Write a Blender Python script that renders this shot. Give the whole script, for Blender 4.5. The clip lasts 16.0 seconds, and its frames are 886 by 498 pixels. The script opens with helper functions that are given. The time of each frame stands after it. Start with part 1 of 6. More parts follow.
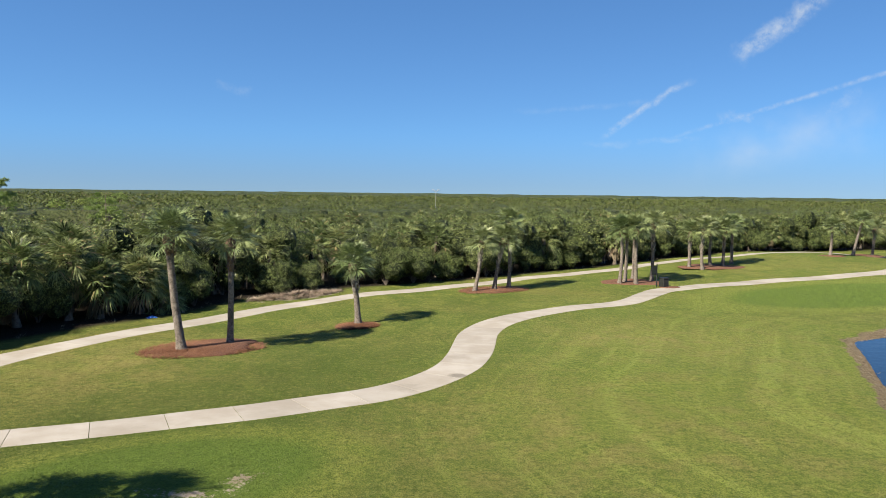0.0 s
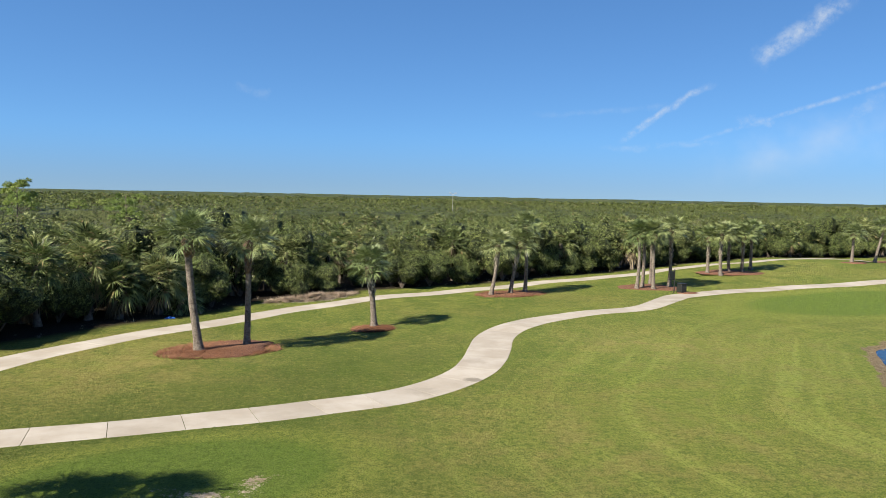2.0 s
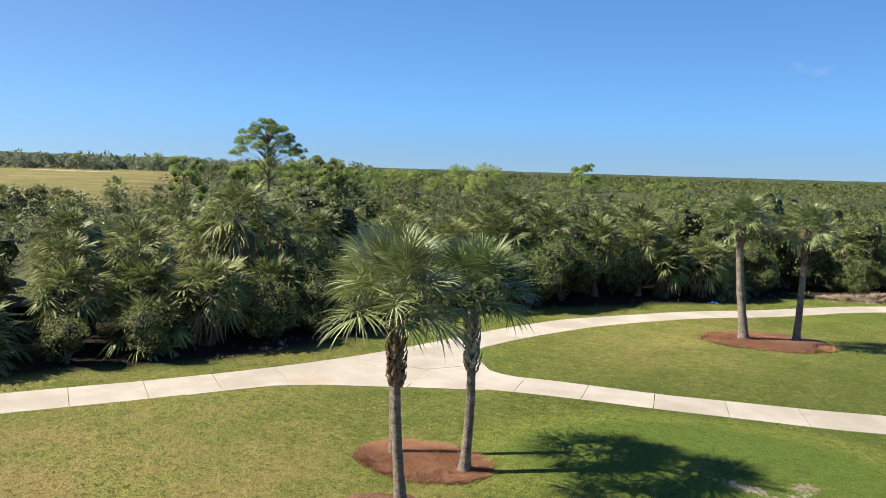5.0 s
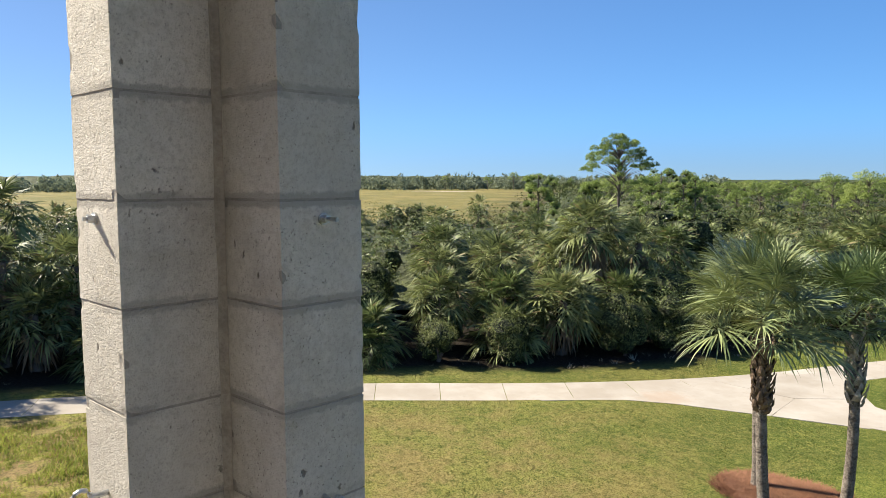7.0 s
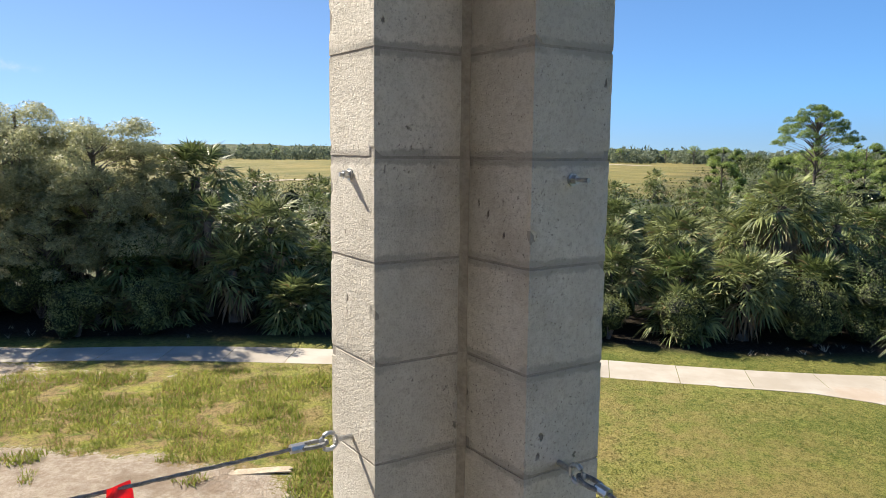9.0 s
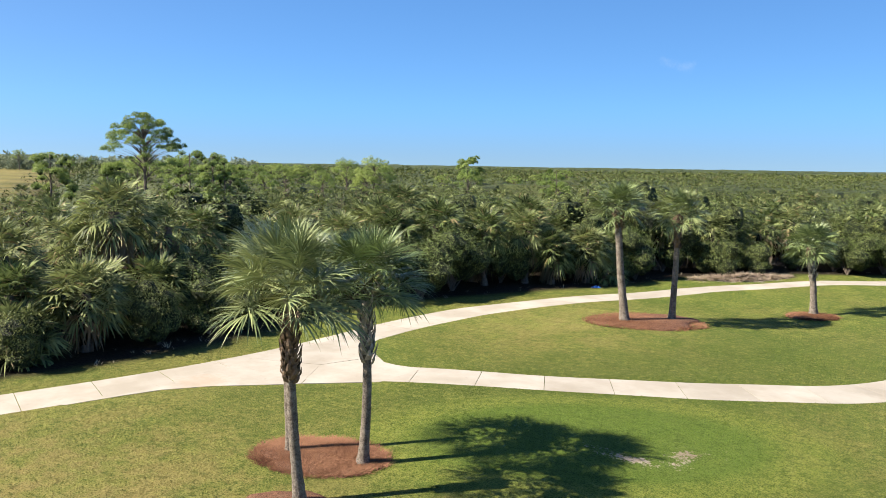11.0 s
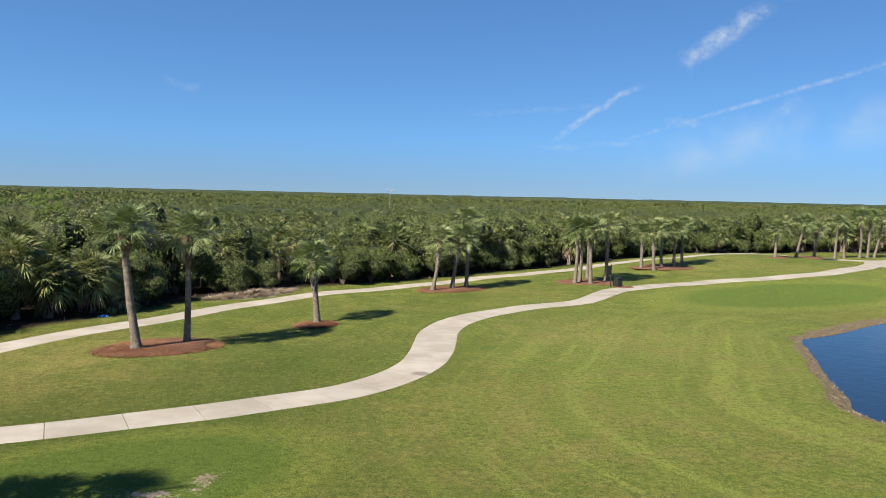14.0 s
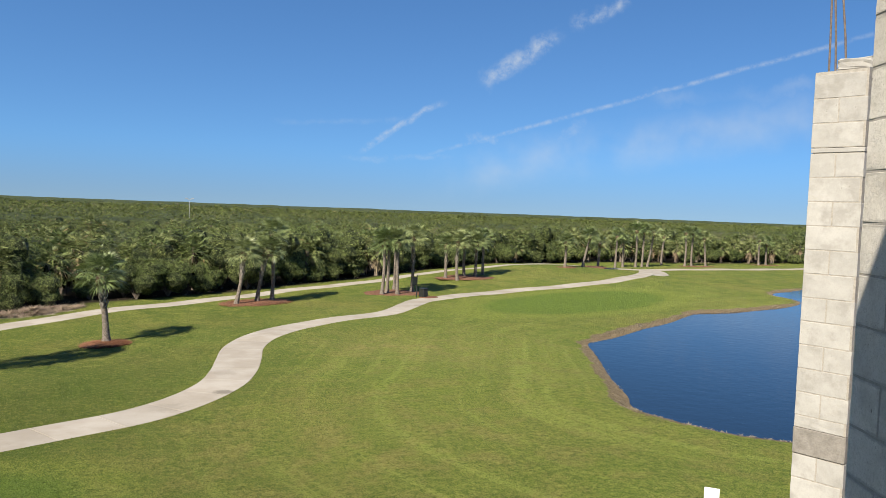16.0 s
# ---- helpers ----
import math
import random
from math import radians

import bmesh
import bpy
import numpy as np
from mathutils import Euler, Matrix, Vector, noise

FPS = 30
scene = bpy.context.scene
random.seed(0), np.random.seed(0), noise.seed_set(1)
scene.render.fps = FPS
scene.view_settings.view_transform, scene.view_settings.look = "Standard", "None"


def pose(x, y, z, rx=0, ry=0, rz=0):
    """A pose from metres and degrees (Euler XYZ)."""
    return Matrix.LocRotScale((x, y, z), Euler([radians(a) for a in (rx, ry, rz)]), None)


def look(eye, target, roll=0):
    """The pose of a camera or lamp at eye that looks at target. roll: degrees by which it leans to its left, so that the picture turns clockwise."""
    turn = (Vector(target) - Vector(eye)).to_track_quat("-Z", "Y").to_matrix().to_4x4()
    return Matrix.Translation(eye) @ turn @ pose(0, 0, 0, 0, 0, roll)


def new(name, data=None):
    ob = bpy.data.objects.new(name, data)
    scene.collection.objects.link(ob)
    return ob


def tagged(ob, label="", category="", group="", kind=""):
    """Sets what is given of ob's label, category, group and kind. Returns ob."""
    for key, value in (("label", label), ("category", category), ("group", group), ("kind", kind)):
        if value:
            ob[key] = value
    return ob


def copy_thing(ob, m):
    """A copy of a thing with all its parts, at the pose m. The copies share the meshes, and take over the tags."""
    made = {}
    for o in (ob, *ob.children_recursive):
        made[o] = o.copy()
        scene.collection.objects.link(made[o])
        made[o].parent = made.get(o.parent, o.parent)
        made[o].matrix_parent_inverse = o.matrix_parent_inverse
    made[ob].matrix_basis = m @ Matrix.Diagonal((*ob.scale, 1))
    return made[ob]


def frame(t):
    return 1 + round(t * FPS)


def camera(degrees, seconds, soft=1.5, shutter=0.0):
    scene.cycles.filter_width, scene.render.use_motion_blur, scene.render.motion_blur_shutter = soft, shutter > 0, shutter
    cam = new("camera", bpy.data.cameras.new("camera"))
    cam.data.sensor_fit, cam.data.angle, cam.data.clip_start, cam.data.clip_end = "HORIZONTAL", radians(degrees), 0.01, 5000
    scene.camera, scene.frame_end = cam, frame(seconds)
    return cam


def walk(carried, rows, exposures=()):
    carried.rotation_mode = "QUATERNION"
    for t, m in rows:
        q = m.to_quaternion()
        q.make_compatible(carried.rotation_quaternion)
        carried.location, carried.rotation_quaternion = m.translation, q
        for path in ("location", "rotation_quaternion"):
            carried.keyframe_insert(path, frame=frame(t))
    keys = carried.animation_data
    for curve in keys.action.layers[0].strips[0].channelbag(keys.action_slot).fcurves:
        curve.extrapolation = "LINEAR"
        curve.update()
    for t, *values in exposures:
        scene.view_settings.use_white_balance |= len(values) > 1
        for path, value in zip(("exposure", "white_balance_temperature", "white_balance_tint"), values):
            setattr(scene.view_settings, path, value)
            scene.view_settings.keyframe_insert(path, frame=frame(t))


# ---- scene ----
cam = camera(61.6, 16.0, soft=0.5)

PATH = [
    (0, (1.004, 0.327, 8.171), (0.956, 2.321, 8.021), 0.7),
    (0.5, (0.982, 0.211, 8.108), (1.069, 2.205, 7.98), 1.0),
    (1, (1.09, 0.232, 8.199), (1.282, 2.219, 8.076), 1.2),
    (1.5, (1.059, 0.171, 8.159), (1.179, 2.163, 8.032), 1.0),
    (2, (1.021, 0.326, 8.22), (0.928, 2.319, 8.077), 1.1),
    (2.5, (0.869, 0.424, 8.19), (0.56, 2.393, 8.033), 1.3),
    (3, (0.805, 0.329, 8.202), (0.323, 2.263, 8.03), 1.3),
    (3.5, (0.657, 0.314, 8.157), (-0.007, 2.192, 7.98), 0.5),
    (4, (0.615, 0.257, 8.161), (-0.286, 2.033, 7.971), -0.0),
    (4.5, (0.477, 0.313, 8.113), (-0.672, 1.938, 7.907), 1.2),
    (4.7, (0.434, 0.319, 8.098), (-0.798, 1.88, 7.887), 1.5),
    (7, (0.288, 0.142, 7.984), (-1.572, 0.854, 7.8), -0.2),
    (7.5, (0.281, 0.095, 7.98), (-1.646, 0.589, 7.777), -0.3),
    (8, (0.274, 0.042, 7.975), (-1.691, 0.342, 7.751), 0.2),
    (8.5, (0.258, -0.005, 7.969), (-1.721, 0.163, 7.734), 0.9),
    (9, (0.214, 0.007, 7.96), (-1.75, 0.281, 7.7), 0.6),
    (9.5, (0.175, 0.076, 7.96), (-1.688, 0.75, 7.69), -0.0),
    (10, (0.193, 0.148, 7.969), (-1.442, 1.27, 7.708), 0.1),
    (12.5, (0.617, 0.408, 8.071), (0.066, 2.322, 7.89), 2.2),
    (13, (0.539, 0.617, 7.991), (0.141, 2.57, 7.818), 2.6),
    (13.5, (0.535, 0.364, 8.001), (0.346, 2.348, 7.842), 2.4),
    (14, (0.493, 0.271, 8.055), (0.574, 2.264, 7.909), 1.3),
    (14.5, (0.459, 0.295, 8.142), (0.787, 2.264, 8.017), 1.7),
    (15, (0.463, 0.225, 8.102), (0.939, 2.165, 7.996), 2.0),
    (15.5, (0.515, 0.264, 8.123), (1.083, 2.179, 8.023), 2.2),
    (16, (0.471, 0.233, 8.139), (1.058, 2.142, 8.037), 2.1),
]
walk(cam, [(t, look(eye, target, roll)) for t, eye, target, roll in PATH],
     [(0.0, 1.05), (3.5, 1.15), (4.7, 1.25), (7.0, 1.32), (8.8, 1.32), (9.5, 1.4), (10.2, 1.48), (12.5, 1.15), (14.0, 1.02), (16.0, 0.92)])

# ---------------------------------------------------------------- light
SUN_AZ, SUN_EL = 227.0, 40.0
sun_way = Vector((math.sin(radians(SUN_AZ)) * math.cos(radians(SUN_EL)), math.cos(radians(SUN_AZ)) * math.cos(radians(SUN_EL)), math.sin(radians(SUN_EL))))
sun_data = bpy.data.lights.new("sun", "SUN")
sun_data.energy, sun_data.angle, sun_data.color = 5.0, radians(0.53), (1.0, 0.90, 0.74)
sun = new("sun", sun_data)
sun.matrix_basis = look((0, 0, 60), (-sun_way.x * 50, -sun_way.y * 50, 60 - sun_way.z * 50))
SKY_STRENGTH = 0.050


class Nodes:
    """Small helper to write node trees in few lines."""

    def __init__(self, tree):
        self.t = tree
        tree.nodes.clear()

    def __call__(self, kind, ins=None, **attrs):
        n = self.t.nodes.new(kind)
        if "operation" in attrs:
            n.operation = attrs["operation"]
        if "clamp" in attrs:
            n.use_clamp = attrs["clamp"]
        if "interpolation" in attrs:
            n.interpolation_type = attrs["interpolation"]
        if "attribute" in attrs:
            n.attribute_name = attrs["attribute"]
        if "blend" in attrs:
            n.data_type, n.blend_type = "RGBA", attrs["blend"]
        for k, v in (ins or {}).items():
            if isinstance(v, bpy.types.NodeSocket):
                self.t.links.new(v, n.inputs[k])
            else:
                n.inputs[k].default_value = v
        return n

    def math(self, op, a, b=0.0, c=0.0, clamp=False):
        return self("ShaderNodeMath", {0: a, 1: b, 2: c}, operation=op, clamp=clamp).outputs[0]

    def mix(self, f, a, b, blend="MIX"):
        n = self("ShaderNodeMix", {0: f}, blend=blend)
        for k, v in ((6, a), (7, b)):
            if isinstance(v, bpy.types.NodeSocket):
                self.t.links.new(v, n.inputs[k])
            else:
                n.inputs[k].default_value = (*v[:3], 1)
        return n.outputs[2]

    def noise(self, vec, scale, detail=3.0, rough=0.55, dist=0.0):
        return self("ShaderNodeTexNoise", {"Vector": vec, "Scale": scale, "Detail": detail, "Roughness": rough, "Distortion": dist}).outputs[0]

    def ramp(self, f, lo, hi):
        return self("ShaderNodeMapRange", {0: f, 1: lo, 2: hi}, interpolation="SMOOTHSTEP").outputs[0]


def make_sky():
    world = bpy.data.worlds.new("sky")
    scene.world = world
    world.use_nodes = True
    N = Nodes(world.node_tree)
    sky = N("ShaderNodeTexSky")
    sky.sky_type, sky.sun_disc, sky.sun_elevation, sky.sun_rotation = "NISHITA", False, radians(SUN_EL), radians(SUN_AZ)
    sky.altitude, sky.air_density, sky.dust_density, sky.ozone_density = 0.0, 1.0, 0.04, 2.4
    way = N("ShaderNodeTexCoord").outputs["Generated"]
    way = N("ShaderNodeVectorMath", {0: way}, operation="NORMALIZE").outputs[0]
    lifted = N("ShaderNodeVectorMath", {0: way, 1: (0.0, 0.0, 0.085)}, operation="ADD").outputs[0]
    sky.id_data.links.new(N("ShaderNodeVectorMath", {0: lifted}, operation="NORMALIZE").outputs[0], sky.inputs["Vector"])
    wob = N("ShaderNodeTexNoise", {"Vector": way, "Scale": 22.0, "Detail": 5.0, "Roughness": 0.6})
    off = N("ShaderNodeVectorMath", {0: wob.outputs["Color"], 1: (0.5, 0.5, 0.5)}, operation="SUBTRACT").outputs[0]
    fine = N.ramp(N.noise(way, 60.0, 6.0, 0.65), 0.28, 0.75)
    veil = N.ramp(N.noise(way, 11.0, 4.0, 0.5), 0.3, 0.75)

    def unit(az, el):
        a, e = radians(az), radians(el)
        return Vector((math.sin(a) * math.cos(e), math.cos(a) * math.cos(e), math.sin(e)))

    total = None
    # thin high cloud: from, to (azimuth, elevation), half width in degrees, density, raggedness
    for a, b, half, dens, rag in (
            ((19.3, 9.7), (25.6, 13.4), 0.95, 0.85, 0.020), ((26.2, 13.9), (30.2, 15.6), 0.8, 0.7, 0.020),
            ((10.3, 4.3), (16.9, 8.5), 0.38, 0.75, 0.010), ((14.5, 3.9), (50.0, 13.3), 0.26, 0.6, 0.003),
            ((9.0, 3.8), (18.0, 4.1), 0.35, 0.28, 0.012), ((18.2, 5.35), (21.8, 5.5), 0.5, 0.42, 0.020),
            ((24.0, 5.5), (28.0, 6.7), 0.9, 0.3, 0.03), ((15.0, 2.4), (48.0, 8.0), 2.6, 0.6, 0.012),
            ((31.0, 8.3), (45.0, 9.6), 1.1, 0.3, 0.03), ((4.0, 6.2), (15.0, 6.8), 0.35, 0.14, 0.01),
            ((-18.5, 7.8), (-15.6, 7.1), 0.7, 0.16, 0.03), ((-118.0, 5.6), (-110.0, 5.2), 0.45, 0.5, 0.02)):
        A, B = unit(*a), unit(*b)
        n = A.cross(B).normalized()
        mid = (A + B).normalized()
        along = (B - A).normalized()
        reach = (B - A).length / 2
        moved = N("ShaderNodeVectorMath", {0: off, 1: (rag * 2.2,) * 3, 2: way}, operation="MULTIPLY_ADD").outputs[0]
        side = N("ShaderNodeVectorMath", {0: moved, 1: n}, operation="DOT_PRODUCT").outputs["Value"]
        run = N("ShaderNodeVectorMath", {0: moved, 1: along}, operation="DOT_PRODUCT").outputs["Value"]
        run = N.math("ABSOLUTE", N.math("SUBTRACT", run, mid.dot(along)))
        front = N("ShaderNodeVectorMath", {0: way, 1: mid}, operation="DOT_PRODUCT").outputs["Value"]
        m = N.ramp(N.math("ABSOLUTE", side), radians(half) * 0.95, 0.0)
        m = N.math("MULTIPLY", m, N.ramp(run, reach * 1.1, reach * 0.6))
        m = N.math("MULTIPLY", m, N.ramp(front, 0.5, 0.7))
        m = N.math("MULTIPLY", m, N.math("MULTIPLY", veil if half > 1.0 else fine, dens * 0.72))
        total = m if total is None else N.math("MAXIMUM", total, m)
    rise = N("ShaderNodeSeparateXYZ", {0: way}).outputs[2]
    tint = N.mix(N.ramp(rise, -0.01, 0.085), (0.71, 0.82, 1.01), (0.70, 1.09, 1.47))
    sunward = N("ShaderNodeVectorMath", {0: way, 1: sun_way}, operation="DOT_PRODUCT").outputs["Value"]
    tint = N.mix(N.ramp(sunward, 0.05, 0.85), tint, (0.77, 0.87, 1.03))
    dim = N.math("MULTIPLY_ADD", N.ramp(sunward, -0.72, 0.0), 0.16, 0.84)
    tint = N.mix(1.0, tint, N("ShaderNodeCombineColor", {0: dim, 1: dim, 2: dim}).outputs[0], "MULTIPLY")
    blue = N.mix(1.0, sky.outputs[0], tint, "MULTIPLY")
    col = N.mix(total, blue, (6.8, 7.4, 8.0))
    bg = N("ShaderNodeBackground", {"Color": col, "Strength": SKY_STRENGTH})
    N("ShaderNodeOutputWorld", {"Surface": bg.outputs[0]})


make_sky()

# ---------------------------------------------------------------- materials


def material(name):
    m = bpy.data.materials.new(name)
    m.use_nodes = True
    return m, Nodes(m.node_tree)


def finish(N, colour, rough, bump=None, strength=0.3, dist=0.01, translucent=0.0, spec=0.4, metal=0.0):
    ins = {"Base Color": colour, "Roughness": rough, "Specular IOR Level": spec, "Metallic": metal}
    if bump is not None:
        ins["Normal"] = N("ShaderNodeBump", {"Height": bump, "Strength": strength, "Distance": dist}).outputs[0]
    b = N("ShaderNodeBsdfPrincipled", ins)
    out = b.outputs[0]
    if translucent:
        tr = N("ShaderNodeBsdfTranslucent", {"Color": colour})
        out = N("ShaderNodeMixShader", {0: translucent, 1: out, 2: tr.outputs[0]}).outputs[0]
    N("ShaderNodeOutputMaterial", {"Surface": out})


def leaf_material(name, dark, light, dry=(0.3, 0.24, 0.12), dry_part=0.0, rough=0.45, translucent=0.22, spec=0.5, single=0.38):
    m, N = material(name)
    isl = N("ShaderNodeNewGeometry").outputs["Random Per Island"]
    rnd = N("ShaderNodeObjectInfo").outputs["Random"]
    pos = N("ShaderNodeNewGeometry").outputs["Position"]
    f = N.math("ADD", N.math("MULTIPLY", isl, single), N.math("MULTIPLY", N.ramp(N.noise(pos, 0.45, 3.0), 0.3, 0.7), 1.0 - single))
    c = N.mix(f, dark, light)
    shift = N.math("MULTIPLY_ADD", rnd, 0.6, 0.68)
    c = N.mix(1.0, c, N("ShaderNodeCombineColor", {0: shift, 1: N.math("MULTIPLY_ADD", rnd, 0.45, 0.78), 2: shift}).outputs[0], "MULTIPLY")
    if dry_part:
        c = N.mix(N.ramp(isl, 1.0 - dry_part, 1.0 - dry_part * 0.8), c, dry)
    finish(N, c, rough, translucent=translucent, spec=spec)
    return m


def plain_material(name, a, b, scale, rough=0.8, bump=0.3, dist=0.01, fine=6.0, metal=0.0, spec=0.4):
    m, N = material(name)
    pos = N("ShaderNodeTexCoord").outputs["Object"]
    f = N.noise(pos, scale, 4.0)
    g = N.noise(pos, scale * fine, 4.0)
    c = N.mix(N.ramp(N.math("ADD", N.math("MULTIPLY", f, 0.6), N.math("MULTIPLY", g, 0.4)), 0.3, 0.7), a, b)
    finish(N, c, rough, N.math("ADD", f, g), bump, dist, metal=metal, spec=spec)
    return m


M_FROND = leaf_material("palm_frond", (0.050, 0.080, 0.030), (0.290, 0.332, 0.142), rough=0.40, translucent=0.08, spec=0.4, single=0.8)
M_FROND_WILD = leaf_material("wild_palm_frond", (0.016, 0.029, 0.010), (0.290, 0.330, 0.128), dry=(0.260, 0.200, 0.100), dry_part=0.06, rough=0.5, translucent=0.20, spec=0.22, single=0.8)
M_SKIRT = leaf_material("dead_frond", (0.100, 0.070, 0.045), (0.330, 0.260, 0.175), rough=0.8, translucent=0.06, spec=0.2)
M_LEAF = leaf_material("glossy_leaf", (0.018, 0.034, 0.010), (0.255, 0.305, 0.092), rough=0.42, translucent=0.12, spec=0.35, single=0.7)
M_OLIVE = leaf_material("grey_green_leaf", (0.070, 0.088, 0.030), (0.350, 0.375, 0.135), rough=0.5, translucent=0.30, spec=0.3, single=0.65)
M_GREY_LEAF = leaf_material("grey_leaf", (0.110, 0.122, 0.058), (0.420, 0.430, 0.225), rough=0.5, translucent=0.42, spec=0.3, single=0.6)
# far trees: the haze is mixed into these paler, greyer leaf colours
M_HAZE_TINTED = leaf_material("distant_foliage", (0.150, 0.175, 0.125), (0.310, 0.330, 0.240), rough=0.7, translucent=0.3, spec=0.15, single=0.4)
M_PINE = leaf_material("pine_needles", (0.090, 0.140, 0.030), (0.360, 0.430, 0.120), rough=0.5, translucent=0.35, spec=0.3)
M_TWIG = leaf_material("bare_twig", (0.096, 0.080, 0.068), (0.224, 0.200, 0.176), rough=0.85, translucent=0.0, spec=0.2)
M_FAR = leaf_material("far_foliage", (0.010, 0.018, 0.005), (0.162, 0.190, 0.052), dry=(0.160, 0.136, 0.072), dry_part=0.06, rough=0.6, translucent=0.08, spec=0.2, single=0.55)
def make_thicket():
    """Inside of a bush: leaf-sized flecks, their light and dark gaps painted as colour."""
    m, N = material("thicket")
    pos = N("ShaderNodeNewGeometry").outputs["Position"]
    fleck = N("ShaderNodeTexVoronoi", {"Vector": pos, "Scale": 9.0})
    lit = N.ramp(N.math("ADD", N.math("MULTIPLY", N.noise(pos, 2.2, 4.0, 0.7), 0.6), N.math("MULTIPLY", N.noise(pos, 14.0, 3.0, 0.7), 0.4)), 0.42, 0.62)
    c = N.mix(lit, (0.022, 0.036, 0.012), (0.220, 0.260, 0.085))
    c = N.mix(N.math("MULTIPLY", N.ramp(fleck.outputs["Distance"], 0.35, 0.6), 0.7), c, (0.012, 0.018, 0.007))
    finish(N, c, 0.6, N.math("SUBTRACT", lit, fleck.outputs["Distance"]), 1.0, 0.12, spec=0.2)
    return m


M_THICKET = make_thicket()
# near black: the shade inside the wild palms is put into this colour
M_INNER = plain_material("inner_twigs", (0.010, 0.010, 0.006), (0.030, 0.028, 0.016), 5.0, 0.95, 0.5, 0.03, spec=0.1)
M_TRUNK = plain_material("palm_trunk", (0.070, 0.055, 0.044), (0.260, 0.225, 0.190), 6.0, 0.9, 1.0, 0.04, 4.0)
M_BOOT = plain_material("palm_boot", (0.060, 0.038, 0.025), (0.221, 0.153, 0.102), 7.0, 0.85, 0.5, 0.02)
M_BOOT_PALE = plain_material("pale_palm_boot", (0.187, 0.162, 0.136), (0.408, 0.365, 0.315), 6.0, 0.85, 0.5, 0.02)
M_BARK = plain_material("bark", (0.076, 0.060, 0.047), (0.187, 0.153, 0.128), 5.0, 0.9, 0.7, 0.03)
M_WOOD = plain_material("weathered_board", (0.25, 0.2, 0.14), (0.45, 0.38, 0.28), 4.0, 0.85)
M_STEEL = plain_material("galvanised_steel", (0.35, 0.36, 0.37), (0.6, 0.61, 0.62), 30.0, 0.38, 0.1, 0.002, metal=0.9)
M_REBAR = plain_material("rusty_rebar", (0.10, 0.080, 0.068), (0.19, 0.155, 0.135), 40.0, 0.8, 0.3, 0.002, metal=0.3)
M_CABLE = plain_material("wire_rope", (0.16, 0.16, 0.16), (0.42, 0.42, 0.41), 90.0, 0.5, 0.8, 0.003, metal=0.6)
M_RED = plain_material("red_flag_tape", (0.75, 0.03, 0.04), (0.9, 0.06, 0.07), 14.0, 0.4, 0.1)
M_BLACK = plain_material("black_plastic", (0.012, 0.013, 0.013), (0.03, 0.032, 0.03), 8.0, 0.45, 0.1)
M_WHITE = plain_material("white_panel", (0.72, 0.72, 0.70), (0.85, 0.85, 0.84), 3.0, 0.5, 0.05)
M_BLUE = plain_material("blue_tarp", (0.02, 0.08, 0.32), (0.04, 0.16, 0.5), 3.0, 0.4, 0.3, 0.02)
M_MAST = plain_material("pale_mast", (0.25, 0.26, 0.27), (0.38, 0.39, 0.40), 2.0, 0.5, 0.1)


def make_concrete():
    m, N = material("path_concrete")
    pos = N("ShaderNodeNewGeometry").outputs["Position"]
    rnd = N("ShaderNodeObjectInfo").outputs["Random"]
    big, mid, fine = N.noise(pos, 0.45, 4.0, 0.6), N.noise(pos, 3.0, 5.0, 0.65), N.noise(pos, 60.0, 3.0)
    c = N.mix(N.ramp(big, 0.32, 0.7), (0.330, 0.295, 0.246), (0.420, 0.389, 0.343))
    c = N.mix(N.math("MULTIPLY", N.ramp(mid, 0.58, 0.78), 0.45), c, (0.240, 0.208, 0.168))
    c = N.mix(N.math("MULTIPLY", fine, 0.16), c, (0.224, 0.200, 0.168))
    k = N.math("MULTIPLY_ADD", rnd, 0.16, 0.9)
    c = N.mix(1.0, c, N("ShaderNodeCombineColor", {0: k, 1: k, 2: k}).outputs[0], "MULTIPLY")
    # damp spots and a rusty run-off mark
    for x, y, r, dark, col in ((0.95, 33.2, 0.55, 0.75, (0.14, 0.125, 0.10)), (-1.2, 31.2, 0.9, 0.3, (0.2, 0.18, 0.15)), (1.0, 37.0, 0.8, 0.25, (0.2, 0.18, 0.15)), (-21.6, 17.2, 1.2, 0.35, (0.33, 0.22, 0.14)), (17.2, 60.8, 0.7, 0.5, (0.16, 0.14, 0.11))):
        away = N("ShaderNodeVectorMath", {0: pos, 1: (x, y, 0.03)}, operation="DISTANCE").outputs["Value"]
        away = N.math("ADD", away, N.math("MULTIPLY", N.math("SUBTRACT", mid, 0.5), r * 1.6))
        c = N.mix(N.math("MULTIPLY", N.ramp(away, r, r * 0.35), dark), c, col)
    finish(N, c, 0.85, N.math("ADD", N.math("MULTIPLY", mid, 0.5), fine), 0.25, 0.006, spec=0.3)
    return m


